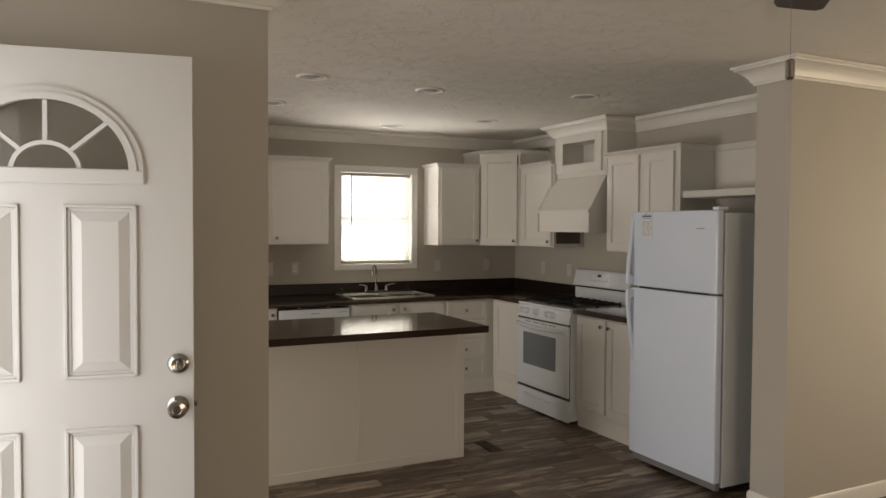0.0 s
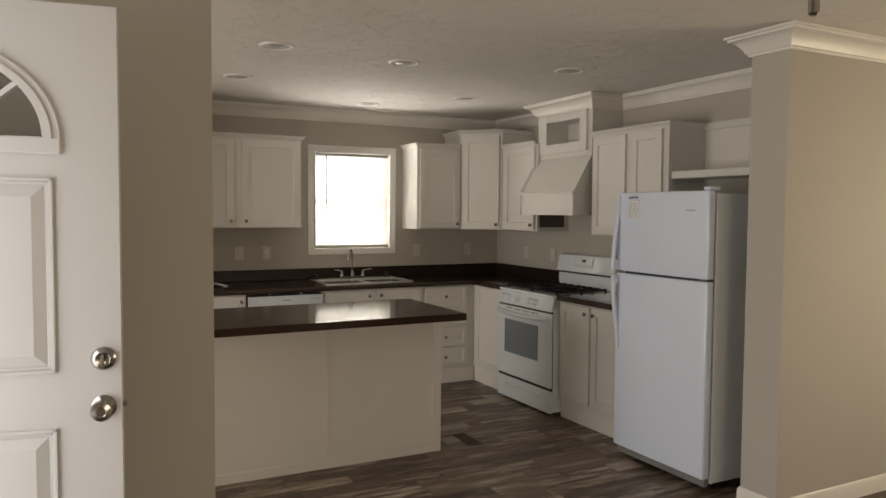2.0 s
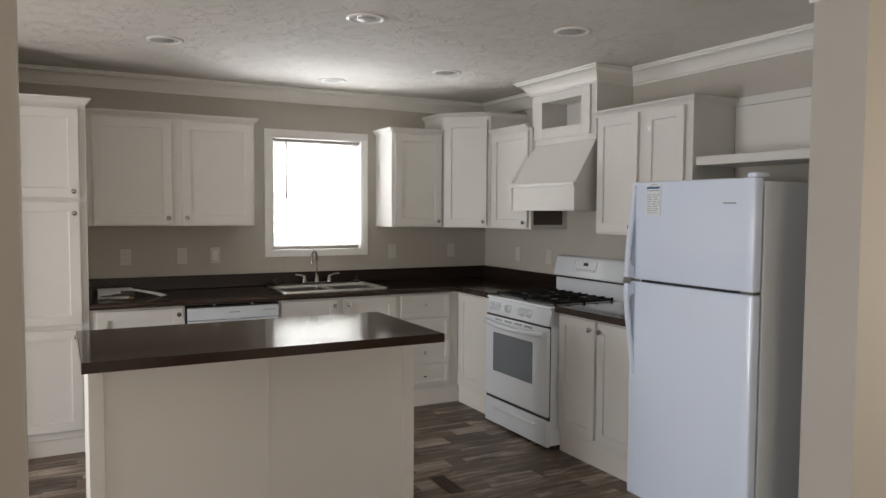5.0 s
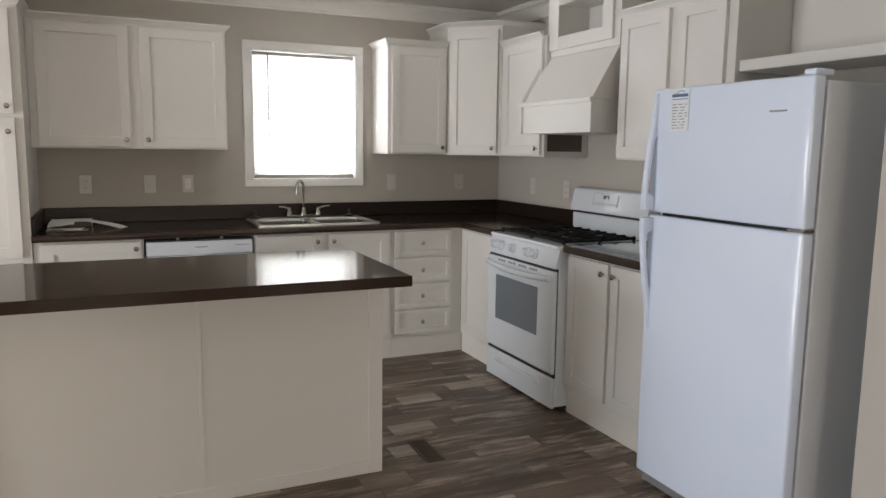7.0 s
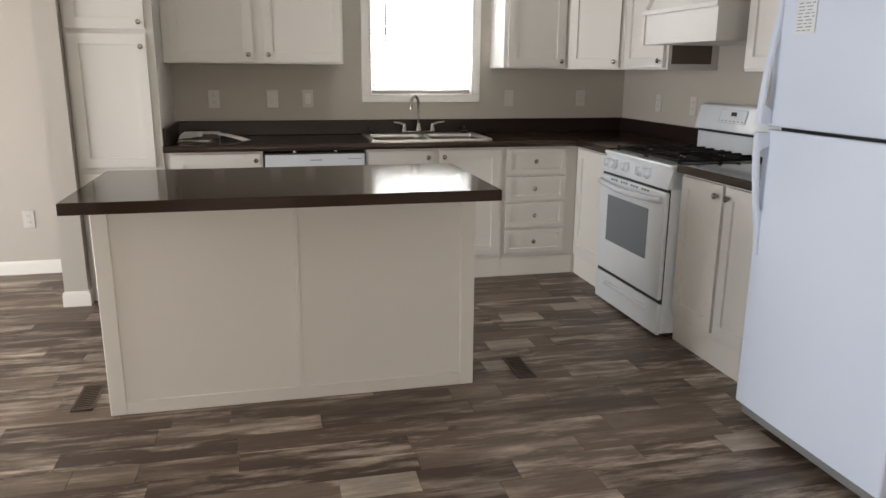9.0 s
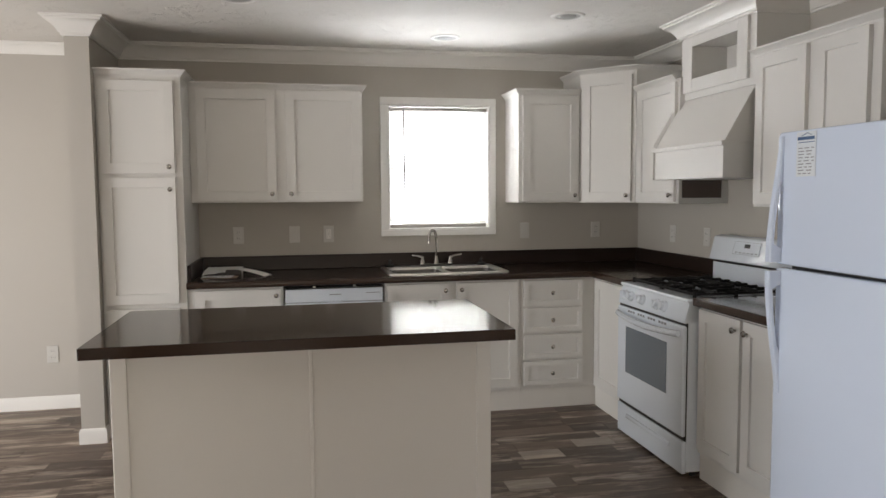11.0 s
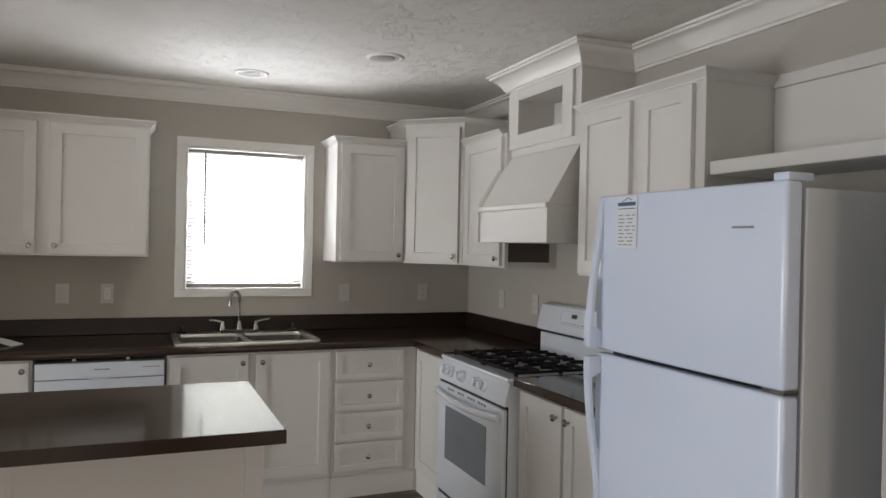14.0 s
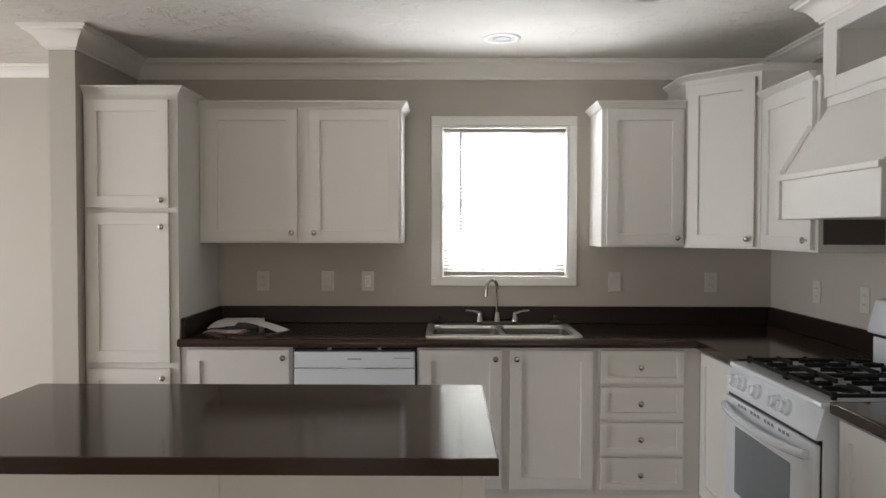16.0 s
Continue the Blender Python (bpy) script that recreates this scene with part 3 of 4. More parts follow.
base_unit("white two-door base cabinet between range and refrigerator", 0, 0.735, [(0.022, 0.360, 0.165, 0.865, (0.327, 0.815)), (0.382, 0.717, 0.165, 0.865, (0.416, 0.815))], EAST(3.45, 4.6345, 0), XE - 3.45)

# dishwasher
dw = thing("dishwasher", pose(1.418, 5.945, 0), "white built-in dishwasher under the worktop", "dishwasher")
part("tub", B((0, 0.611, 0.01, BD - 0.02, 0.10, 0.862)), BLACK, dw)
part("door", B((0.004, 0.607, -0.022, 0.008, 0.125, 0.771), bevel=0.004, seg=2), ENAMEL, dw)
panel = part("control_panel", B((0.004, 0.607, -0.026, 0.008, 0.774, 0.856), bevel=0.006, seg=2), ENAMEL, dw)
bm = bmesh.new()
tube(bm, [(0.22 + 0.17 * i / 8, -0.027 - 0.004 * math.sin(math.pi * i / 8), 0.783 - 0.008 * math.sin(math.pi * i / 8)) for i in range(9)], 0.004, 6)
part("handle_lip", bm, ENAMEL, panel)
part("badge", B((0.272, 0.343, -0.0275, -0.0255, 0.817, 0.823)), GREY, panel)
part("indicator_strip", B((0.50, 0.585, -0.0270, -0.0255, 0.823, 0.827)), GREY, panel)
for x in (0.17, 0.42):
    part("mounting_bracket", B((x, x + 0.016, -0.006, 0.012, 0.866, 0.8785), (x - 0.003, x + 0.019, -0.008, 0.006, 0.8635, 0.8658)), STEEL, dw)
part("kick_plate", B((0.004, 0.607, 0.02, 0.03, 0.0, 0.098)), ENAMEL, dw)

# ---- worktops ----
top = thing("worktop", pose(0, 0, 0), "dark brown laminate L-shaped worktop with upstand", "worktop")
TZ0, TZ1 = 0.880, 0.920
SX0, SX1, SY0, SY1 = 2.10, 2.85, 6.03, 6.43
for b in ((0.850, SX0, 5.905, YN - 0.002), (SX1, 3.412, 5.905, YN - 0.002), (SX0, SX1, 5.905, SY0), (SX0, SX1, SY1, YN - 0.002), (3.412, XE - 0.002, 5.396, YN - 0.002)):
    part("slab", B((*b, TZ0, TZ1)), COUNTER, top)
bm = bmesh.new()
tube(bm, [(0.850, 5.906, 0.900), (3.411, 5.906, 0.900), (3.411, 5.906, 0.900)], 0.0195, 12)
part("front_edge", bm, COUNTER, top, smooth=True)
for b in ((0.852, XE - 0.024, YN - 0.022, YN - 0.002), (XE - 0.022, XE - 0.002, 5.396, YN - 0.002), (0.850, 0.870, 5.95, YN - 0.024)):
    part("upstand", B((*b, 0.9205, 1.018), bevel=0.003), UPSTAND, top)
top2 = thing("worktop", pose(0, 0, 0), "short dark brown laminate worktop beside the refrigerator", "worktop")
part("slab", B((3.405, XE - 0.002, 3.885, 4.633, TZ0, TZ1), bevel=0.006, seg=2), COUNTER, top2)
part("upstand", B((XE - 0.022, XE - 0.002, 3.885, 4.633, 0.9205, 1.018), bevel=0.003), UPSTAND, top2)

# ---- sink and faucet ----
sink = thing("kitchen_sink", pose(0, 0, 0.9205), "stainless steel double-bowl drop-in sink", "sink")
bm = bmesh.new()
R0, R1, Q0, Q1 = 2.075, 2.875, 5.985, 6.510
M0, M1 = 2.462, 2.488
I0, I1, J0, J1 = 2.112, 2.838, 6.035, 6.405


def round_loop(bm, x0, x1, y0, y1, z, radii, n=6):
    """A closed loop of vertices round a rectangle, with a radius for each corner."""
    vs = []
    for (cx, cy, a), r in zip(((x0, y0, 180), (x1, y0, 270), (x1, y1, 0), (x0, y1, 90)), radii):
        mx, my = cx + (r if cx == x0 else -r), cy + (r if cy == y0 else -r)
        for i in range(n):
            t = radians(a + 90 * i / (n - 1))
            vs.append(bm.verts.new((mx + r * math.cos(t), my + r * math.sin(t), z)))
    return vs


def bridge(bm, a, b):
    k = len(a)
    for i in range(k):
        bm.faces.new((a[i], a[(i + 1) % k], b[(i + 1) % k], b[i]))


halves = (((R0, 2.4748, Q0, Q1), (I0, M0, J0, J1), (0.035, 0.001, 0.001, 0.035)), ((2.4752, R1, Q0, Q1), (M1, I1, J0, J1), (0.001, 0.035, 0.035, 0.001)))
for outer_box, inner_box, rad in halves:
    a0 = round_loop(bm, *outer_box, 0.0, rad)
    a1 = round_loop(bm, *outer_box, 0.005, rad)
    grow = (outer_box[0] + (0.003 if outer_box[0] == R0 else 0), outer_box[1] - (0.003 if outer_box[1] == R1 else 0), Q0 + 0.003, Q1 - 0.003)
    a2 = round_loop(bm, *grow, 0.007, rad)
    ib = inner_box
    c0 = round_loop(bm, ib[0] - 0.006, ib[1] + 0.006, ib[2] - 0.006, ib[3] + 0.006, 0.0055, (0.051,) * 4)
    c1 = round_loop(bm, *ib, 0.001, (0.045,) * 4)
    c2 = round_loop(bm, *ib, -0.012, (0.045,) * 4)
    for p, q in ((a0, a1), (a1, a2), (a2, c0), (c0, c1), (c1, c2)):
        bridge(bm, p, q)
part("rim", bm, STEEL, sink)
for a, b in ((I0, M0), (M1, I1)):
    bm = bmesh.new()
    w0 = round_loop(bm, a, b, J0, J1, -0.0125, (0.045,) * 4)
    w1 = round_loop(bm, a + 0.010, b - 0.010, J0 + 0.010, J1 - 0.010, -0.150, (0.045,) * 4)
    w2 = round_loop(bm, a + 0.030, b - 0.030, J0 + 0.030, J1 - 0.030, -0.1705, (0.035,) * 4)
    bridge(bm, w0, w1)
    bridge(bm, w1, w2)
    bm.faces.new(w2)
    bowl = part("bowl", bm, BOWL, sink, smooth=True)
    bm = bmesh.new()
    lathe(bm, [(0.040, 0.0), (0.042, 0.003), (0.030, 0.004), (0.028, 0.001)], pose((a + b) / 2, (J0 + J1) / 2, -0.1695), 20)
    part("drain", bm, CHROME, bowl, smooth=True)
fa = thing("kitchen_faucet", pose(2.470, 6.455, 0.928), "brushed nickel gooseneck faucet with two lever handles", "faucet")
bm = bmesh.new()
box(bm, -0.115, 0.115, -0.024, 0.024, 0.0, 0.016, bevel=0.010, seg=3)
part("base_plate", bm, BOWL, fa, smooth=True)
bm = bmesh.new()
lathe(bm, [(0.024, 0.016), (0.020, 0.035), (0.014, 0.055), (0.011, 0.07)], None, 18)
tube(bm, [(0, 0, 0.06), (0, 0, 0.20)] + [(-0.62 * (0.055 - 0.055 * math.cos(math.pi * i / 9)), -0.78 * (0.055 - 0.055 * math.cos(math.pi * i / 9)), 0.20 + 0.055 * math.sin(math.pi * i / 9)) for i in range(1, 10)] + [(-0.070, -0.088, 0.165)], 0.0095, 12)
part("spout", bm, CHROME, fa, smooth=True)
for s in (-1, 1):
    bm = bmesh.new()
    lathe(bm, [(0.021, 0.016), (0.019, 0.035), (0.012, 0.050), (0.013, 0.060), (0.010, 0.066)], pose(s * 0.100, 0, 0), 16)
    tube(bm, [(s * 0.100, 0, 0.060), (s * 0.135, -0.012, 0.074), (s * 0.180, -0.022, 0.080)], [0.009, 0.0065, 0.0055], 8)
    part("lever_handle", bm, CHROME, fa, smooth=True)
for x in (2.135, 2.800):
    bm = bmesh.new()
    lathe(bm, [(0.034, 0.0), (0.036, 0.007), (0.026, 0.014), (0.009, 0.018), (0.007, 0.034), (0.011, 0.039), (0.008, 0.046)], None, 18)
    solid("sink_stopper", bm, BLACK, "small black sink stopper lying on the sink rim", "sink stopper", "sink stoppers", smooth=True, m=pose(x, 6.462, 0.9285))

# ---- papers on the worktop ----
def sheet(label, c, material, bend=lambda u, v: 0.0, name="paper_sheet", t=0.0012, nx=12, ny=6):
    """A thin sheet between four corners (front left, front right, back right, back left), bent upwards by bend(u, v)."""
    c = [Vector(q) for q in c]
    bm = bmesh.new()
    layers = []
    for dz in (0.0, t):
        layers.append([[bm.verts.new((c[0] * (1 - i / nx) + c[1] * (i / nx)) * (1 - j / ny) + (c[3] * (1 - i / nx) + c[2] * (i / nx)) * (j / ny) + Vector((0, 0, dz + bend(i / nx, j / ny)))) for j in range(ny + 1)] for i in range(nx + 1)])
    lo, hi = layers
    for i in range(nx):
        for j in range(ny):
            bm.faces.new((hi[i][j], hi[i + 1][j], hi[i + 1][j + 1], hi[i][j + 1]))
            bm.faces.new((lo[i][j + 1], lo[i + 1][j + 1], lo[i + 1][j], lo[i][j]))
        for j in (0, ny):
            bm.faces.new((lo[i][j], lo[i + 1][j], hi[i + 1][j], hi[i][j]))
    for j in range(ny):
        for i in (0, nx):
            bm.faces.new((lo[i][j], lo[i][j + 1], hi[i][j + 1], hi[i][j]))
    bmesh.ops.recalc_face_normals(bm, faces=bm.faces[:])
    return solid(name, bm, material, label, "paper", "papers on the worktop", smooth=True)


CZ = 0.9205
booklet = thing("booklet", pose(1.028, 6.375, CZ, 0, 0, 2), "thick dark appliance booklet with a white cover", "booklet", "papers on the worktop")
part("pages", B((-0.108, 0.106, -0.095, 0.095, 0.0, 0.034), bevel=0.002), DKPAPER, booklet)
part("cover", B((-0.112, 0.112, -0.099, 0.099, 0.0345, 0.0362)), PAPER, booklet, "white paper cover")
part("end_flap", B((0.1065, 0.1125, -0.030, 0.099, 0.0005, 0.0343)), PAPER, booklet, "white turned-down flap")
sheet("brown card sheet lying flat under a leaflet", [(0.906, 6.085, CZ), (1.118, 6.070, CZ), (1.128, 6.225, CZ), (0.908, 6.245, CZ)], MANILA, name="card_sheet")
sheet("thin white leaflet lying on a brown card", [(0.906, 6.110, CZ + 0.002), (1.085, 6.095, CZ + 0.002), (1.100, 6.235, CZ + 0.002), (0.908, 6.250, CZ + 0.002)], PAPER, lambda u, v: 0.006 * max(0.0, math.sin(5.0 * u + v)) * (1 - v))
sheet("creased white sheet drooping off the booklet", [(0.906, 6.160, CZ + 0.012), (1.045, 6.190, CZ + 0.026), (1.060, 6.410, CZ + 0.0375), (0.920, 6.380, CZ + 0.0375)], PAPER, lambda u, v: 0.004 * abs(math.sin(6 * u)) + 0.010 * math.sin(math.pi * v))
sheet("white instruction sheet sliding off the stack", [(1.010, 6.265, CZ + 0.044), (1.290, 6.135, CZ + 0.001), (1.335, 6.225, CZ + 0.001), (1.040, 6.400, CZ + 0.040)], PAPER, lambda u, v: 0.013 * math.sin(math.pi * u) + 0.003 * math.sin(9 * u) * u * (1 - u))

# ---- island ----
isl = thing("kitchen_island", pose(0, 0, 0), "white panelled kitchen island standing on the plank floor", "island")
IX0, IX1, IY0, IY1 = 0.782, 2.290, 4.320, 4.820
part("body", B((IX0 + 0.006, IX1 - 0.006, IY0 + 0.010, IY1, 0.0, 0.878)), PANEL, isl)
for b in ((IX0, IX0 + 0.062, 0.0, 0.877), (IX1 - 0.062, IX1, 0.0, 0.877), (1.532, 1.550, 0.058, 0.877), (IX0 + 0.062, IX1 - 0.062, 0.0, 0.058)):
    part("trim_board", B((b[0], b[1], IY0 + (0.006 if b[0] == 1.532 else 0), IY0 + 0.0098, b[2], b[3]), bevel=0.0025), PANEL, isl)
for x in (IX0, IX1 - 0.0055):
    part("end_panel", B((x, x + 0.0055, IY0 + 0.0099, IY1, 0.0, 0.877)), PANEL, isl)
itop = thing("island_worktop", pose(0, 0, 0.880), "dark brown laminate island worktop reflecting the window", "worktop")
part("slab", B((0.755, 2.307, 4.031, 4.852, 0.0, 0.042), bevel=0.002), COUNTER, itop)
for b in ((0.752, 2.310, 4.028, 4.0308), (0.752, 2.310, 4.8522, 4.855), (0.752, 0.7548, 4.0308, 4.8522), (2.3072, 2.310, 4.0308, 4.8522)):
    part("edge_band", B((*b, 0.0, 0.0412), bevel=0.0008), COUNTER, itop)

# ---- gas range ----
rg = thing("gas_range", EAST(3.368, 5.392, 0), "white freestanding gas range with black grates", "range")
RW, RD = 0.755, 0.685
part("body", B((0.002, RW - 0.002, 0.0235, RD - 0.01, 0.03, 0.895), bevel=0.003), ENAMEL, rg)
for x in (0.04, RW - 0.04):
    for y in (0.08, RD - 0.08):
        bm = bmesh.new()
        cyl(bm, 0.016, 0.03, pose(x, y, 0.015))
        part("foot", bm, BLACK, rg)
part("gap_shadow_strip", B((0.006, RW - 0.006, 0.010, 0.0234, 0.18, 0.80)), BLACK, rg)
dr = part("storage_drawer", B((0.003, RW - 0.003, 0.0, 0.0234, 0.022, 0.192), bevel=0.006, seg=2), ENAMEL, rg)
bm = bmesh.new()
box(bm, 0.13, RW - 0.13, -0.010, 0.004, 0.125, 0.150, bevel=0.006, seg=2)
part("drawer_pull", bm, ENAMEL, dr, smooth=True)
od = part("oven_door", B((0.003, RW - 0.003, -0.004, 0.018, 0.213, 0.775), bevel=0.007, seg=2), ENAMEL, rg)
part("oven_window", B((0.115, RW - 0.165, -0.0065, -0.003, 0.395, 0.665), bevel=0.001), OVENGLASS, od, "grey oven window with a bluish reflection in its colour")
bm = bmesh.new()
pts = [(0.03 + (RW - 0.06) * i / 16, -0.016 - 0.030 * math.sin(math.pi * i / 16) ** 0.6, 0.735 - 0.012 * math.sin(math.pi * i / 16)) for i in range(17)]
tube(bm, pts, 0.0165, 10)
part("oven_handle", bm, ENAMEL, od, smooth=True)
bm = bmesh.new()
va = [bm.verts.new(v) for v in ((0.002, 0.0, 0.790), (RW - 0.002, 0.0, 0.790), (RW - 0.002, 0.03, 0.905), (0.002, 0.03, 0.905), (0.002, 0.09, 0.790), (RW - 0.002, 0.09, 0.790), (RW - 0.002, 0.09, 0.905), (0.002, 0.09, 0.905))]
for f in ((0, 1, 2, 3), (5, 4, 7, 6), (0, 3, 7, 4), (1, 5, 6, 2), (3, 2, 6, 7), (0, 4, 5, 1)):
    bm.faces.new([va[i] for i in f])
bmesh.ops.recalc_face_normals(bm, faces=bm.faces[:])
cp = part("control_panel", bm, ENAMEL, rg)
for x in (0.075, 0.150, 0.285, 0.455, 0.530):
    bm = bmesh.new()
    lathe(bm, [(0.029, 0.0), (0.028, 0.012), (0.022, 0.018), (0.020, 0.032), (0.012, 0.034)], pose(x, 0.0135, 0.842, 90 - 14.5), 20)
    box(bm, x - 0.004, x + 0.004, -0.026, -0.004, 0.828, 0.868, bevel=0.002)
    part("burner_knob", bm, ENAMEL, cp, smooth=True)
for i in range(16):
    if i % 4 != 3:
        part("vent_slot", B((0.14 + i * 0.030, 0.160 + i * 0.030, -0.0050, -0.0030, 0.752, 0.764)), GASKET, od)
ct = part("cooktop", B((0.0, RW, 0.012, RD - 0.012, 0.892, 0.911), bevel=0.007, seg=2), ENAMEL, rg)
for x in (0.19, 0.565):
    for y in (0.193, 0.425):
        bm = bmesh.new()
        lathe(bm, [(0.040, 0.0), (0.040, 0.004), (0.034, 0.006), (0.034, 0.012), (0.028, 0.015), (0.010, 0.016)], pose(x, y, 0.911), 20)
        part("burner", bm, IRON, ct, smooth=True)
for x0, x1 in ((0.045, 0.370), (0.385, 0.710)):
    bm = bmesh.new()
    r = 0.006
    z = 0.930
    y0, y1 = 0.078, 0.540
    for a, b in (((x0, y0), (x1, y0)), ((x0, y1), (x1, y1)), ((x0, y0), (x0, y1)), ((x1, y0), (x1, y1)), ((x0, (y0 + y1) / 2), (x1, (y0 + y1) / 2))):
        box(bm, min(a[0], b[0]) - r, max(a[0], b[0]) + r, min(a[1], b[1]) - r, max(a[1], b[1]) + r, z - 0.010, z + 0.003, bevel=0.002)
    xm = (x0 + x1) / 2
    for ym, ya, yb in ((0.193, y0, (y0 + y1) / 2), (0.425, (y0 + y1) / 2, y1)):
        for fx, fy, gx, gy in ((x0, ym, xm - 0.034, ym), (x1, ym, xm + 0.034, ym), (xm, ya, xm, ym - 0.034), (xm, yb, xm, ym + 0.034), (xm - 0.088, ya, xm - 0.088, ya + 0.062), (xm + 0.088, ya, xm + 0.088, ya + 0.062), (xm - 0.088, yb, xm - 0.088, yb - 0.062), (xm + 0.088, yb, xm + 0.088, yb - 0.062)):
            dx, dy = gx - fx, gy - fy
            w = 0.0055
            box(bm, min(fx, gx) - (w if not dx else 0), max(fx, gx) + (w if not dx else 0), min(fy, gy) - (w if not dy else 0), max(fy, gy) + (w if not dy else 0), z - 0.006, z + 0.0115, bevel=0.002)
    for cx, cy in ((x0, y0), (x1, y0), (x0, y1), (x1, y1), (x0, 0.309), (x1, 0.309)):
        box(bm, cx - 0.008, cx + 0.008, cy - 0.008, cy + 0.008, 0.911, z + 0.010, bevel=0.002)
    part("grate", bm, IRON, ct)
bg = part("backguard", B((0.0, RW, RD - 0.070, RD - 0.012, 0.905, 1.020), bevel=0.006, seg=2), ENAMEL, rg)
bm = bmesh.new()
va = [bm.verts.new(v) for v in ((0.0, RD - 0.100, 1.035), (RW, RD - 0.100, 1.035), (RW, RD - 0.066, 1.172), (0.0, RD - 0.066, 1.172), (0.0, RD - 0.012, 1.035), (RW, RD - 0.012, 1.035), (RW, RD - 0.012, 1.186), (0.0, RD - 0.012, 1.186))]
for f in ((0, 1, 2, 3), (5, 4, 7, 6), (0, 3, 7, 4), (1, 5, 6, 2), (3, 2, 6, 7), (0, 4, 5, 1)):
    bm.faces.new([va[i] for i in f])
bmesh.ops.recalc_face_normals(bm, faces=bm.faces[:])
bmesh.ops.bevel(bm, geom=bm.edges[:], offset=0.009, segments=3, profile=0.5, affect="EDGES")
hd = part("backguard_head", bm, ENAMEL, rg, smooth=True)
part("shadow_gap", B((0.02, RW - 0.02, RD - 0.075, RD - 0.02, 1.021, 1.034)), BLACK, rg)
tilt = pose(0, RD - 0.0785, 1.115, -13.9)
part("touch_panel", B((0.235, 0.475, -0.006, 0.0, -0.034, 0.040), bevel=0.001), ENAMEL, hd, m=tilt)
part("panel_outline", B((0.235, 0.475, -0.0066, -0.0055, 0.0385, 0.0400), (0.235, 0.475, -0.0066, -0.0055, -0.0340, -0.0325), (0.235, 0.2365, -0.0066, -0.0055, -0.0324, 0.0384), (0.4735, 0.475, -0.0066, -0.0055, -0.0324, 0.0384)), GREY, hd, "thin grey printed outline", m=tilt)
part("clock_display", B((0.335, 0.385, -0.0078, -0.004, 0.006, 0.028)), BLACK, hd, m=tilt)
for i in range(6):
    x = 0.258 + i * 0.037
    part("touch_key", B((x, x + 0.018, -0.0072, -0.005, -0.026, -0.020)), GREY, hd, m=tilt)

# ---- refrigerator ----
fr = thing("refrigerator", EAST(3.235, 3.780, 0), "white top-freezer refrigerator with curved handles", "refrigerator")
FW = 0.735
part("body", B((0.001, FW - 0.001, 0.066, 0.72, 0.045, 1.640), bevel=0.005, seg=2), SIDEGREY, fr)
part("gasket", B((0.034, FW - 0.034, 0.049, 0.0658, 0.10, 1.630)), BLACK, fr)


def fridge_door(z0, z1, name):
    bm = bmesh.new()
    k = 10
    pts = [(0.0, 0.049)] + [(FW * i / k, 0.004 * (abs(i / k - 0.5) * 2) ** 2) for i in range(k + 1)] + [(FW, 0.049)]
    prism(bm, pts, z0, z1)
    es = [e for e in bm.edges if abs(e.verts[0].co.z - e.verts[1].co.z) < 1e-5]
    es += [e for e in bm.edges if abs(e.verts[0].co.z - e.verts[1].co.z) > 0.1 and e.verts[0].co.y < 0.03 and min(e.verts[0].co.x, FW - e.verts[0].co.x) < 0.001]
    bmesh.ops.bevel(bm, geom=es, offset=0.010, segments=3, profile=0.5, affect="EDGES", clamp_overlap=True)
    return part(name, bm, SKYTINTED, fr, smooth=True)


fz = fridge_door(1.172, 1.655, "freezer_door")
fd = fridge_door(0.075, 1.160, "fridge_door")


def handle_strap(z_foot, z_tip, bow, lean):
    """A bowed strap along the door's edge: it stands off most beside its foot and runs flush into the door at its tip."""
    bm = bmesh.new()
    k, rings = 28, []
    for i in range(k + 1):
        u = i / k
        out = bow * math.cos(math.pi / 2 * min(1.0, u * 1.08)) ** 1.3 + 0.005
        inner = 0.004 if u < 0.11 or out < 0.020 else -(out - 0.015)
        x0, z = 0.004 + lean * u * u, z_foot + (z_tip - z_foot) * u
        w = 0.030 - 0.006 * u
        c = 0.005
        rings.append([bm.verts.new(q) for q in ((x0, inner, z), (x0, -out + c, z), (x0 + c, -out, z), (x0 + w - c, -out, z), (x0 + w, -out + c, z), (x0 + w, inner, z))])
    for a, b in zip(rings, rings[1:]):
        for q in range(6):
            bm.faces.new((a[q], a[(q + 1) % 6], b[(q + 1) % 6], b[q]))
    bm.faces.new(rings[0])
    bm.faces.new(rings[-1])
    bmesh.ops.recalc_face_normals(bm, faces=bm.faces[:])
    return bm


part("freezer_handle", handle_strap(1.182, 1.640, 0.040, 0.006), SKYTINTED, fz, smooth=True)
part("fridge_handle", handle_strap(1.150, 0.690, 0.040, 0.014), SKYTINTED, fd, smooth=True)
part("top_hinge_cover", B((FW - 0.058, FW - 0.012, 0.020, 0.104, 1.6555, 1.676), bevel=0.006, seg=3), SKYTINTED, fr, smooth=True)
part("middle_hinge", B((FW - 0.070, FW - 0.006, 0.012, 0.062, 1.1605, 1.1715), bevel=0.002), CHROME, fr)
part("base_grille", B((0.012, FW - 0.012, 0.030, 0.065, 0.028, 0.072), bevel=0.003), GASKET, fr)
for x in (0.06, FW - 0.06):
    for y in (0.12, 0.66):
        bm = bmesh.new()
        cyl(bm, 0.018, 0.046, pose(x, y, 0.0225))
        part("levelling_foot", bm, BLACK, fr)
part("badge", B((0.577, 0.641, -0.0045, 0.002, 1.5455, 1.5510), bevel=0.0008), GREY, fz)
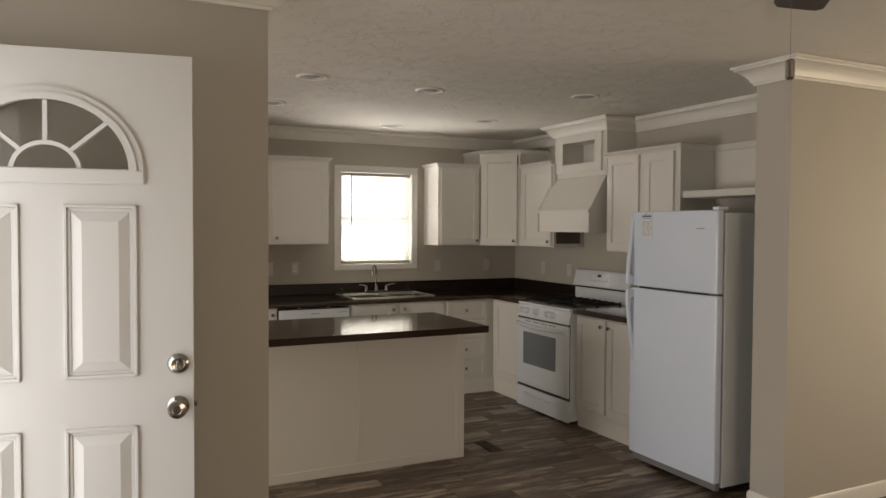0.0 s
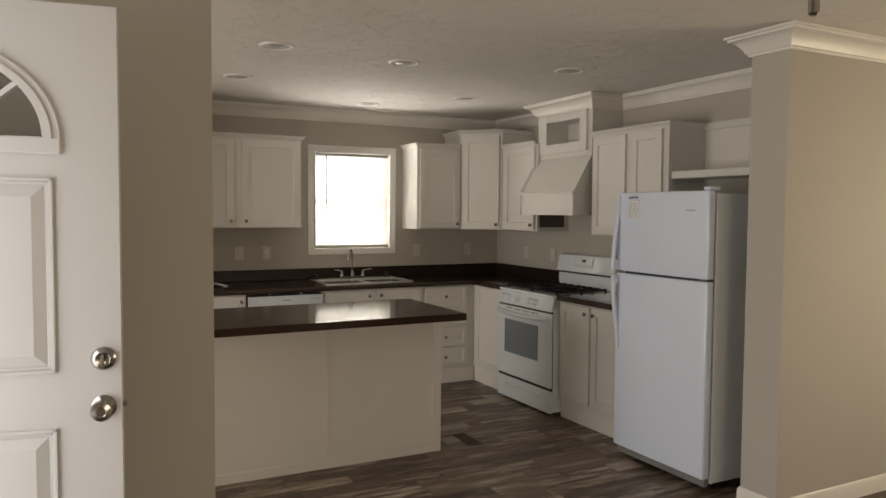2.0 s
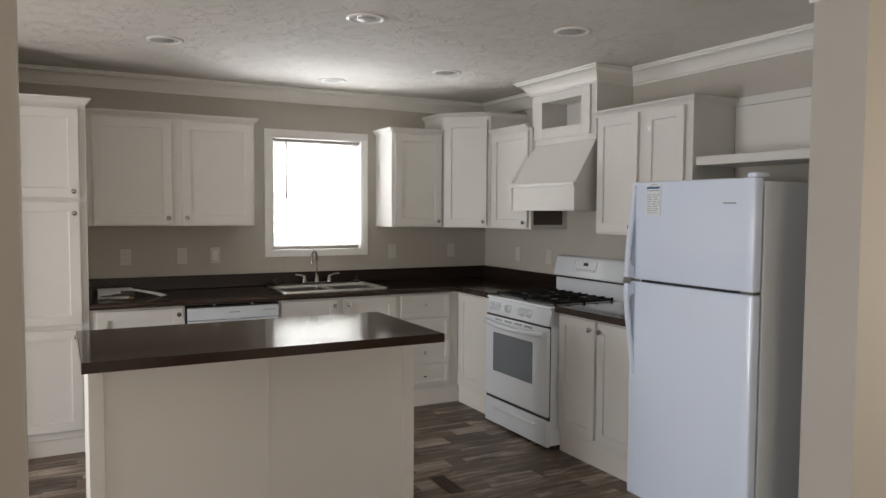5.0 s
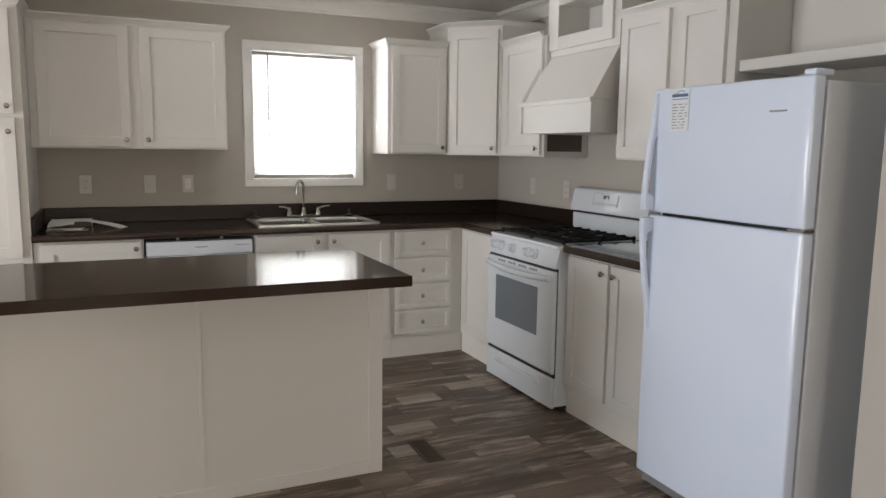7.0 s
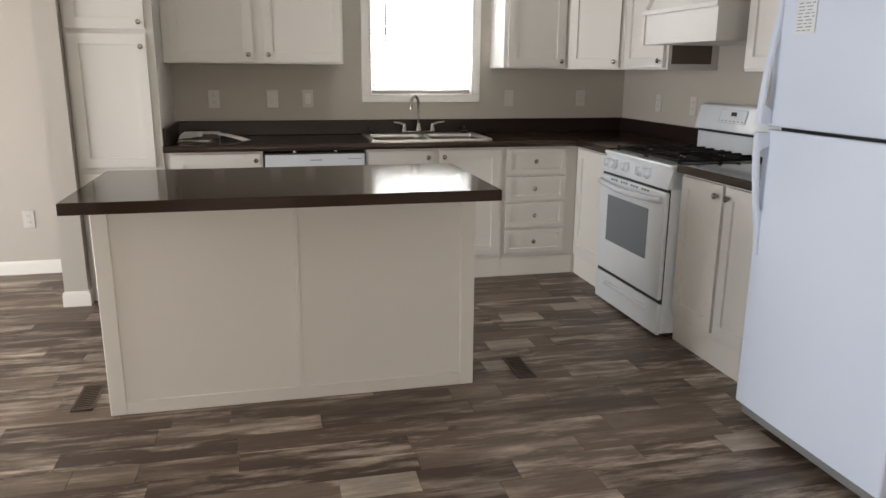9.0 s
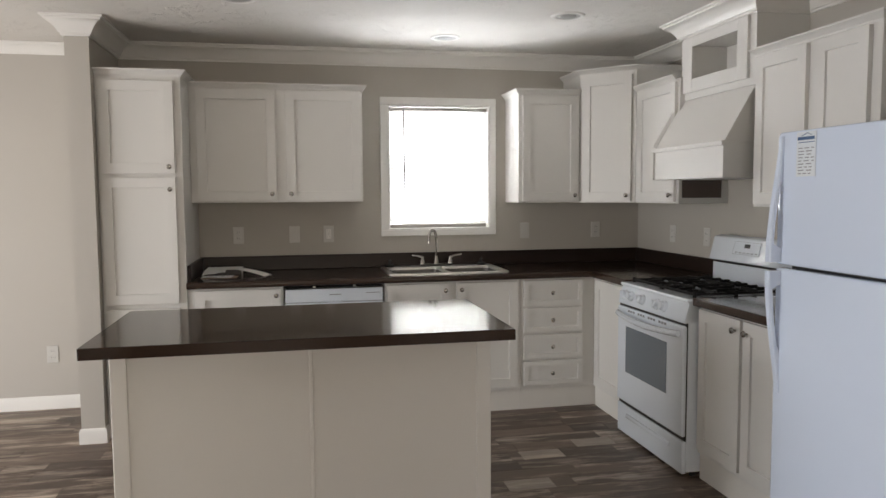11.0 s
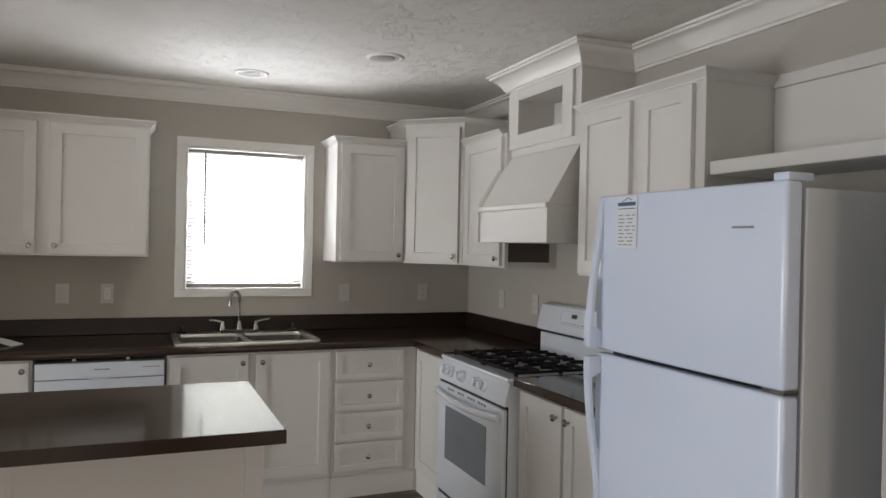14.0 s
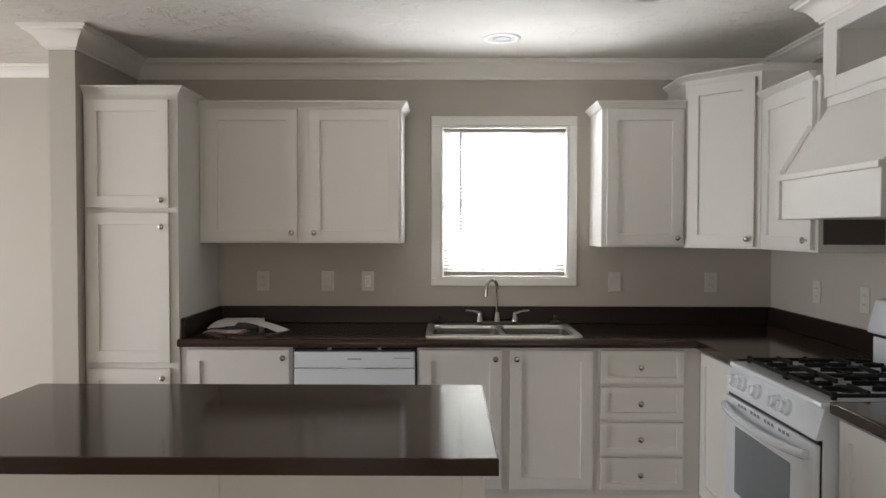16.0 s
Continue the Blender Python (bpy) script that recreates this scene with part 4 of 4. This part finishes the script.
st = solid("refrigerator_sticker", B((0.0, 0.082, -0.0018, 0.0, 0.0, 0.180)), LABEL, "paper label with blue print stuck on the freezer door", "label", m=EAST(3.2345, 3.672, 1.492) @ Matrix.Diagonal((1.18, 1, 0.86, 1)))
bm = bmesh.new()
tube(bm, [(0.020, -0.002, 0.163), (0.030, -0.002, 0.166), (0.046, -0.002, 0.175), (0.058, -0.002, 0.168), (0.064, -0.002, 0.1665)], 0.0014, 5)
box(bm, 0.004, 0.076, -0.0025, -0.0016, 0.147, 0.160)
part("printed_emblem", bm, BLUE, st)
part("printed_line", B((0.006, 0.076, -0.0024, -0.0016, 0.136, 0.139)), BLUE, st)
rng = random.Random(4)
for i in range(9):
    x = 0.008
    while x < 0.066:
        w = rng.uniform(0.010, 0.026)
        part("printed_line", B((x, min(x + w, 0.075), -0.0024, -0.0016, 0.010 + i * 0.0128, 0.0142 + i * 0.0128)), GREY, st)
        x += w + rng.uniform(0.006, 0.012)


# ---- outlets and switches ----
def wall_plate(m, sort, label, decora=False):
    w = thing("wall_outlet" if sort == "outlet" else "light_switch", m, label, sort)
    part("cover_plate", B((-0.036, 0.036, -0.006, -0.0005, -0.058, 0.058), bevel=0.0025, seg=2), PLATE, w)
    if decora:
        f = part("socket_face", B((-0.0165, 0.0165, -0.0085, -0.0055, -0.033, 0.033), bevel=0.0015), TRIM, w, "bright white safety socket")
        part("test_button", B((-0.009, 0.009, -0.0105, -0.0080, 0.001, 0.006), (-0.009, 0.009, -0.0105, -0.0080, -0.007, -0.002)), PLATE, f)
        for z in (-0.020, 0.020):
            part("slot", B((-0.008, -0.006, -0.0090, -0.0080, z - 0.004, z + 0.005), (0.006, 0.008, -0.0090, -0.0080, z - 0.003, z + 0.004)), BLACK, f)
    elif sort == "outlet":
        for z in (-0.021, 0.021):
            f = part("socket_face", B((-0.016, 0.016, -0.0078, -0.0055, z - 0.014, z + 0.014), bevel=0.002), PLATE, w)
            part("slot", B((-0.008, -0.006, -0.0083, -0.0070, z - 0.004, z + 0.006), (0.006, 0.008, -0.0083, -0.0070, z - 0.003, z + 0.005)), BLACK, f)
    else:
        part("rocker", B((-0.015, 0.015, -0.0085, -0.0055, -0.032, 0.032), bevel=0.0015), PLATE, w)
    return w


for x, sort in ((1.107, "outlet"), (1.485, "switch"), (1.72, "outlet"), (3.16, "switch"), (3.72, "outlet")):
    wall_plate(pose(x, YN, 1.162), sort, "white wall %s on the greige backsplash wall" % sort, x == 1.72)
for y, sort in ((6.03, "outlet"), (5.60, "outlet")):
    wall_plate(EAST(XE, y, 1.150), sort, "white wall outlet beside the range")
wall_plate(pose(-0.135, 6.67, 0.375), "outlet", "white wall outlet low on the dining wall")

# ---- recessed lights ----
dl = thing("recessed_light", pose(2.03, 4.335, H), "unlit white recessed ceiling light", "ceiling light", "recessed kitchen lights")
bm = bmesh.new()
lathe(bm, [(0.070, -0.001), (0.072, -0.006), (0.084, -0.010), (0.095, -0.006), (0.097, -0.001)], None, 36)
part("trim_ring", bm, TRIM, dl, smooth=True)
bm = bmesh.new()
lathe(bm, [(0.071, -0.0045), (0.050, -0.0030), (0.048, -0.0012), (0.071, -0.0010)], None, 32)
part("baffle", bm, WHITECAN, dl, smooth=True)
bm = bmesh.new()
lathe(bm, [(0.049, -0.0015), (0.046, -0.0080), (0.030, -0.0130), (0.012, -0.0150)], None, 28)
part("bulb_face", bm, BULB, dl, smooth=True)
for x, y in ((1.23, 5.30), (3.03, 5.37), (2.46, 6.05), (3.06, 4.05), (1.23, 4.27)):
    copy_thing(dl, pose(x, y, H))

# ---- floor registers ----
for x, y in ((2.55, 4.44), (0.655, 4.52)):
    v = thing("floor_register", pose(x, y, 0), "brown steel floor register set in the plank floor", "register", "floor registers")
    part("frame", B((-0.044, 0.044, -0.125, -0.108, 0.0015, 0.007), (-0.044, 0.044, 0.108, 0.125, 0.0015, 0.007), (-0.044, -0.034, -0.108, 0.108, 0.0015, 0.007), (0.034, 0.044, -0.108, 0.108, 0.0015, 0.007), bevel=0.0012), BRONZE, v)
    part("damper", B((-0.034, 0.034, -0.108, 0.108, 0.0012, 0.0022)), WOODBROWN, v)
    for i in range(12):
        yy = -0.099 + i * 0.018
        part("louver", B((-0.034, 0.034, yy - 0.004, yy + 0.004, 0.0024, 0.006)), BRONZE, v)

# ---- entry door ----
DW, DH = 0.897, 2.035
ang = math.degrees(math.atan2(2.445 - 2.598, 0.345 + 0.545))
door = tagged(thing("door_1", pose(-0.565, 2.6015, 0.05, 0, 0, ang), "open white panelled entry door with a fan-shaped window", "door"), kind="structure")
FC, FZ, FR, FQ = 0.475, 1.668, 0.244, 0.90
bm = bmesh.new()
outer = [(0, 0), (DW, 0), (DW, FZ), (FC + FR, FZ)]
arc = [(FC + FR * math.cos(math.pi * i / 24), FZ + FR * FQ * math.sin(math.pi * i / 24)) for i in range(25)]


def plate(bm, quads, y0, y1):
    """Extrudes polygons of (x, z) between two depths."""
    for q in quads:
        a = [bm.verts.new((x, y0, z)) for x, z in q]
        b = [bm.verts.new((x, y1, z)) for x, z in q]
        k = len(q)
        for i in range(k):
            bm.faces.new((a[i], a[(i + 1) % k], b[(i + 1) % k], b[i]))
        bm.faces.new(a[::-1])
        bm.faces.new(b)
    bmesh.ops.recalc_face_normals(bm, faces=bm.faces[:])


quads = [[(0, 0), (DW, 0), (DW, FZ), (0, FZ)], [(FC + FR, FZ), (DW, FZ), (DW, DH), (FC + FR, DH)], [(0, FZ), (FC - FR, FZ), (FC - FR, DH), (0, DH)]]
quads += [[arc[i], arc[i + 1], (arc[i + 1][0], DH), (arc[i][0], DH)][::-1] for i in range(24)]
plate(bm, quads, 0.0, 0.044)
bmesh.ops.remove_doubles(bm, verts=bm.verts[:], dist=1e-5)
part("slab", bm, DOORP, door)
PX = ((0.195, 0.403), (0.524, 0.732))
for x0, x1 in PX:
    for z0, z1 in ((0.24, 0.873), (1.028, 1.564)):
        bm = bmesh.new()
        for a, b, y in ((0.0, 0.010, -0.009), (0.010, 0.020, -0.003)):
            for q in ((x0 + a, x1 - a, z0 + a, z0 + b), (x0 + a, x1 - a, z1 - b, z1 - a), (x0 + a, x0 + b, z0 + a, z1 - a), (x1 - b, x1 - a, z0 + a, z1 - a)):
                box(bm, q[0], q[1], y, 0.0, q[2], q[3], bevel=0.0015)
        i0, i1, j0, j1 = x0 + 0.022, x1 - 0.022, z0 + 0.022, z1 - 0.022
        s = 0.030
        va = [bm.verts.new(v) for v in ((i0, -0.0005, j0), (i1, -0.0005, j0), (i1, -0.0005, j1), (i0, -0.0005, j1), (i0 + s, -0.013, j0 + s), (i1 - s, -0.013, j0 + s), (i1 - s, -0.013, j1 - s), (i0 + s, -0.013, j1 - s))]
        for f in ((4, 5, 6, 7), (0, 1, 5, 4), (1, 2, 6, 5), (2, 3, 7, 6), (3, 0, 4, 7)):
            bm.faces.new([va[i] for i in f])
        bmesh.ops.recalc_face_normals(bm, faces=bm.faces[:])
        part("raised_panel", bm, DOORP, door)
fan = part("fanlight_frame", B((FC - 0.280, FC + 0.280, -0.012, -0.0004, FZ - 0.040, FZ + 0.006), bevel=0.004), DOORP, door)
bm = bmesh.new()
for r0, r1, y in ((FR - 0.008, FR + 0.014, -0.016), (FR + 0.014, FR + 0.034, -0.010)):
    qs = []
    for i in range(24):
        a, b = math.pi * i / 24, math.pi * (i + 1) / 24
        qs.append([(FC + r * math.cos(u), FZ + r * FQ * math.sin(u)) for r, u in ((r0, a), (r1, a), (r1, b), (r0, b))])
    plate(bm, qs, y, -0.0005)
bmesh.ops.remove_doubles(bm, verts=bm.verts[:], dist=1e-5)
part("arch_moulding", bm, DOORP, fan)
bm = bmesh.new()
plate(bm, [[(FC + r * math.cos(a), FZ + r * FQ * math.sin(a)) for r, a in ((0.086, math.pi * i / 16), (0.100, math.pi * i / 16), (0.100, math.pi * (i + 1) / 16), (0.086, math.pi * (i + 1) / 16))] for i in range(16)], 0.004, 0.020)
for a in (44, 90, 136):
    c, s = math.cos(radians(a)), math.sin(radians(a))
    k = math.hypot(c, s * FQ)
    e = Vector((c, s * FQ)) / k
    plate(bm, [[(FC + r * k * e.x - w * e.y, FZ + r * k * e.y + w * e.x) for r, w in ((0.097, 0.0065), (0.097, -0.0065), (FR - 0.002, -0.0065), (FR - 0.002, 0.0065))]], 0.004, 0.020)
part("muntin", bm, DOORP, fan)
bm = bmesh.new()
plate(bm, [[(FC + (FR - 0.001) * math.cos(math.pi * i / 24), FZ + 0.001 + (FR - 0.001) * FQ * math.sin(math.pi * i / 24)) for i in range(25)]], 0.021, 0.024)
part("pane", bm, GLASS, fan, "clear half-round glass pane")
for z, r, kn in ((1.062, 0.030, False), (0.926, 0.031, True)):
    for side in (1, -1):
        mm = pose(DW - 0.046, 0.0 if side == 1 else 0.044, z, 90 * side)
        bm = bmesh.new()
        if kn:
            lathe(bm, [(0.033, 0.0), (0.033, 0.005), (0.026, 0.010), (0.014, 0.016), (0.013, 0.030), (0.026, 0.040), (0.030, 0.052), (0.026, 0.063), (0.014, 0.066), (0.012, 0.064)], mm, 24)
        else:
            lathe(bm, [(0.033, 0.0), (0.033, 0.006), (0.027, 0.014), (0.020, 0.018), (0.018, 0.017)], mm, 24)
            box(bm, DW - 0.046 - 0.004, DW - 0.046 + 0.004, (-0.030 if side == 1 else 0.060), (-0.015 if side == 1 else 0.074), z - 0.013, z + 0.013, bevel=0.002)
        part("door_knob" if kn else "deadbolt", bm, CHROME, door, "polished nickel knob" if kn else "nickel deadbolt turn", smooth=True)
part("latch_bolt", B((DW, DW + 0.010, 0.014, 0.030, 0.918, 0.934), bevel=0.002), CHROME, door)
for z in (0.20, 1.0, 1.80):
    bm = bmesh.new()
    cyl(bm, 0.007, 0.09, pose(-0.004, 0.0, z), seg=10)
    part("hinge", bm, CHROME, door)
structure("trim_entry_jamb", [(-0.68, -0.548, 1.66, 1.68, 0, 2.11), (-0.68, -0.60, 2.592, 2.61, 0, 2.11), (-0.68, -0.548, 1.68, 2.592, 2.092, 2.11), (-0.68, -0.56, 1.68, 2.592, 0.0, 0.03)], TRIM, "white painted entry door jamb")

# ---- ceiling fan ----
cf = thing("ceiling_fan", pose(1.30, 0.88, H), "ceiling fan with dark walnut blades and a glass light", "ceiling fan")
bm = bmesh.new()
lathe(bm, [(0.065, 0.0), (0.065, -0.02), (0.045, -0.05), (0.016, -0.06), (0.014, -0.15), (0.05, -0.16), (0.115, -0.19), (0.125, -0.25), (0.10, -0.29), (0.06, -0.32), (0.055, -0.345)], None, 32)
motor = part("motor_housing", bm, TRIM, cf, smooth=True)
bm = bmesh.new()
lathe(bm, [(0.060, -0.346), (0.120, -0.370), (0.135, -0.400), (0.120, -0.425), (0.070, -0.445), (0.01, -0.450)], None, 32)
part("light_bowl", bm, OPAL, cf, smooth=True)
for i in range(5):
    bm = bmesh.new()
    prism(bm, [(0.17, -0.045), (0.55, -0.060), (0.575, -0.045), (0.58, 0.045), (0.55, 0.060), (0.17, 0.045)], -0.004, 0.004)
    bl = part("blade", bm, FANWOOD, cf, m=pose(0, 0, -0.315, 0, 0, 50 + 72 * i) @ pose(0, 0, 0, 11))
    part("blade_iron", B((0.07, 0.23, -0.018, 0.018, 0.005, 0.011), bevel=0.002), CHROME, bl)
for x, y, z in ((-0.060, 0.112, 1.880), (0.085, -0.06, 1.93)):
    bm = bmesh.new()
    tube(bm, [(x, y, -0.335), (x, y, z - H)], 0.0004, 5)
    ch = part("pull_chain", bm, CHROME, cf)
    bm = bmesh.new()
    lathe(bm, [(0.005, 0.0), (0.0085, -0.003), (0.0085, -0.036), (0.005, -0.040)], pose(x, y, z - H), 12)
    part("chain_pull", bm, CHROME, ch, smooth=True)

# ---- floor planks ----
# short pale boards that stand out of the pattern
PALE = ((2.445, 4.462), (3.155, 5.286), (2.605, 4.74), (2.80, 5.07), (3.152, 3.567), (1.78, 3.621))
rng = random.Random(11)
PW = 0.128
near, rest = [], []
y = -3.0
while y < 6.67:
    left, right = (-0.66, 5.3) if y < 2.70 else (-2.4, XE)
    x = left - rng.uniform(0, 0.8)
    while x < right:
        L = rng.choice((0.22, 0.34, 0.48, 0.62, 0.62, 0.80, 0.92))
        a, b = max(x, left), min(x + L, right)
        if b - a > 0.02:
            hit = -0.65 < (a + b) / 2 < 3.5 and 2.75 < y < 6.6
            cuts = sorted(q for px, py in PALE if a < px < b and y <= py < y + PW for q in (px - 0.12, px + 0.12) if a + 0.05 < q < b - 0.05)
            for e0, e1 in zip([a] + cuts, cuts + [b]):
                pale = any(e0 <= px < e1 and y <= py < y + PW for px, py in PALE)
                (near if pale or (hit and len(near) < 294) else rest).append((e0, e1, y, min(y + PW, 6.67)))
        x += L
    y += PW


def plank_faces(bm, a, b, c, d, g=0.0003):
    z0, z1, e = -0.003, 0.0, 0.0007
    v = [bm.verts.new(q) for q in ((a + g, c + g, z0), (b - g, c + g, z0), (b - g, d - g, z0), (a + g, d - g, z0), (a + g + e, c + g + e, z1), (b - g - e, c + g + e, z1), (b - g - e, d - g - e, z1), (a + g + e, d - g - e, z1))]
    for f in ((4, 5, 6, 7), (0, 1, 5, 4), (1, 2, 6, 5), (2, 3, 7, 6), (3, 0, 4, 7)):
        bm.faces.new([v[i] for i in f])


plank_meshes = {}
for a, b, c, d in near:
    pale = any(a <= px < b and c <= py < d for px, py in PALE)
    key = (round(b - a, 3), round(d - c, 3), pale)
    if key not in plank_meshes:
        bm = bmesh.new()
        plank_faces(bm, 0, b - a, 0, d - c)
        plank_meshes[key] = mesh_of("plank", bm, PALEPLANK if pale else PLANK)
    p = new("plank", plank_meshes[key])
    p.parent = floor
    p.matrix_basis = pose(a, c, 0)
bm = bmesh.new()
for a, b, c, d in rest:
    plank_faces(bm, a, b, c, d)
tagged(part("planks", bm, PLANKREST, floor), kind="stuff")
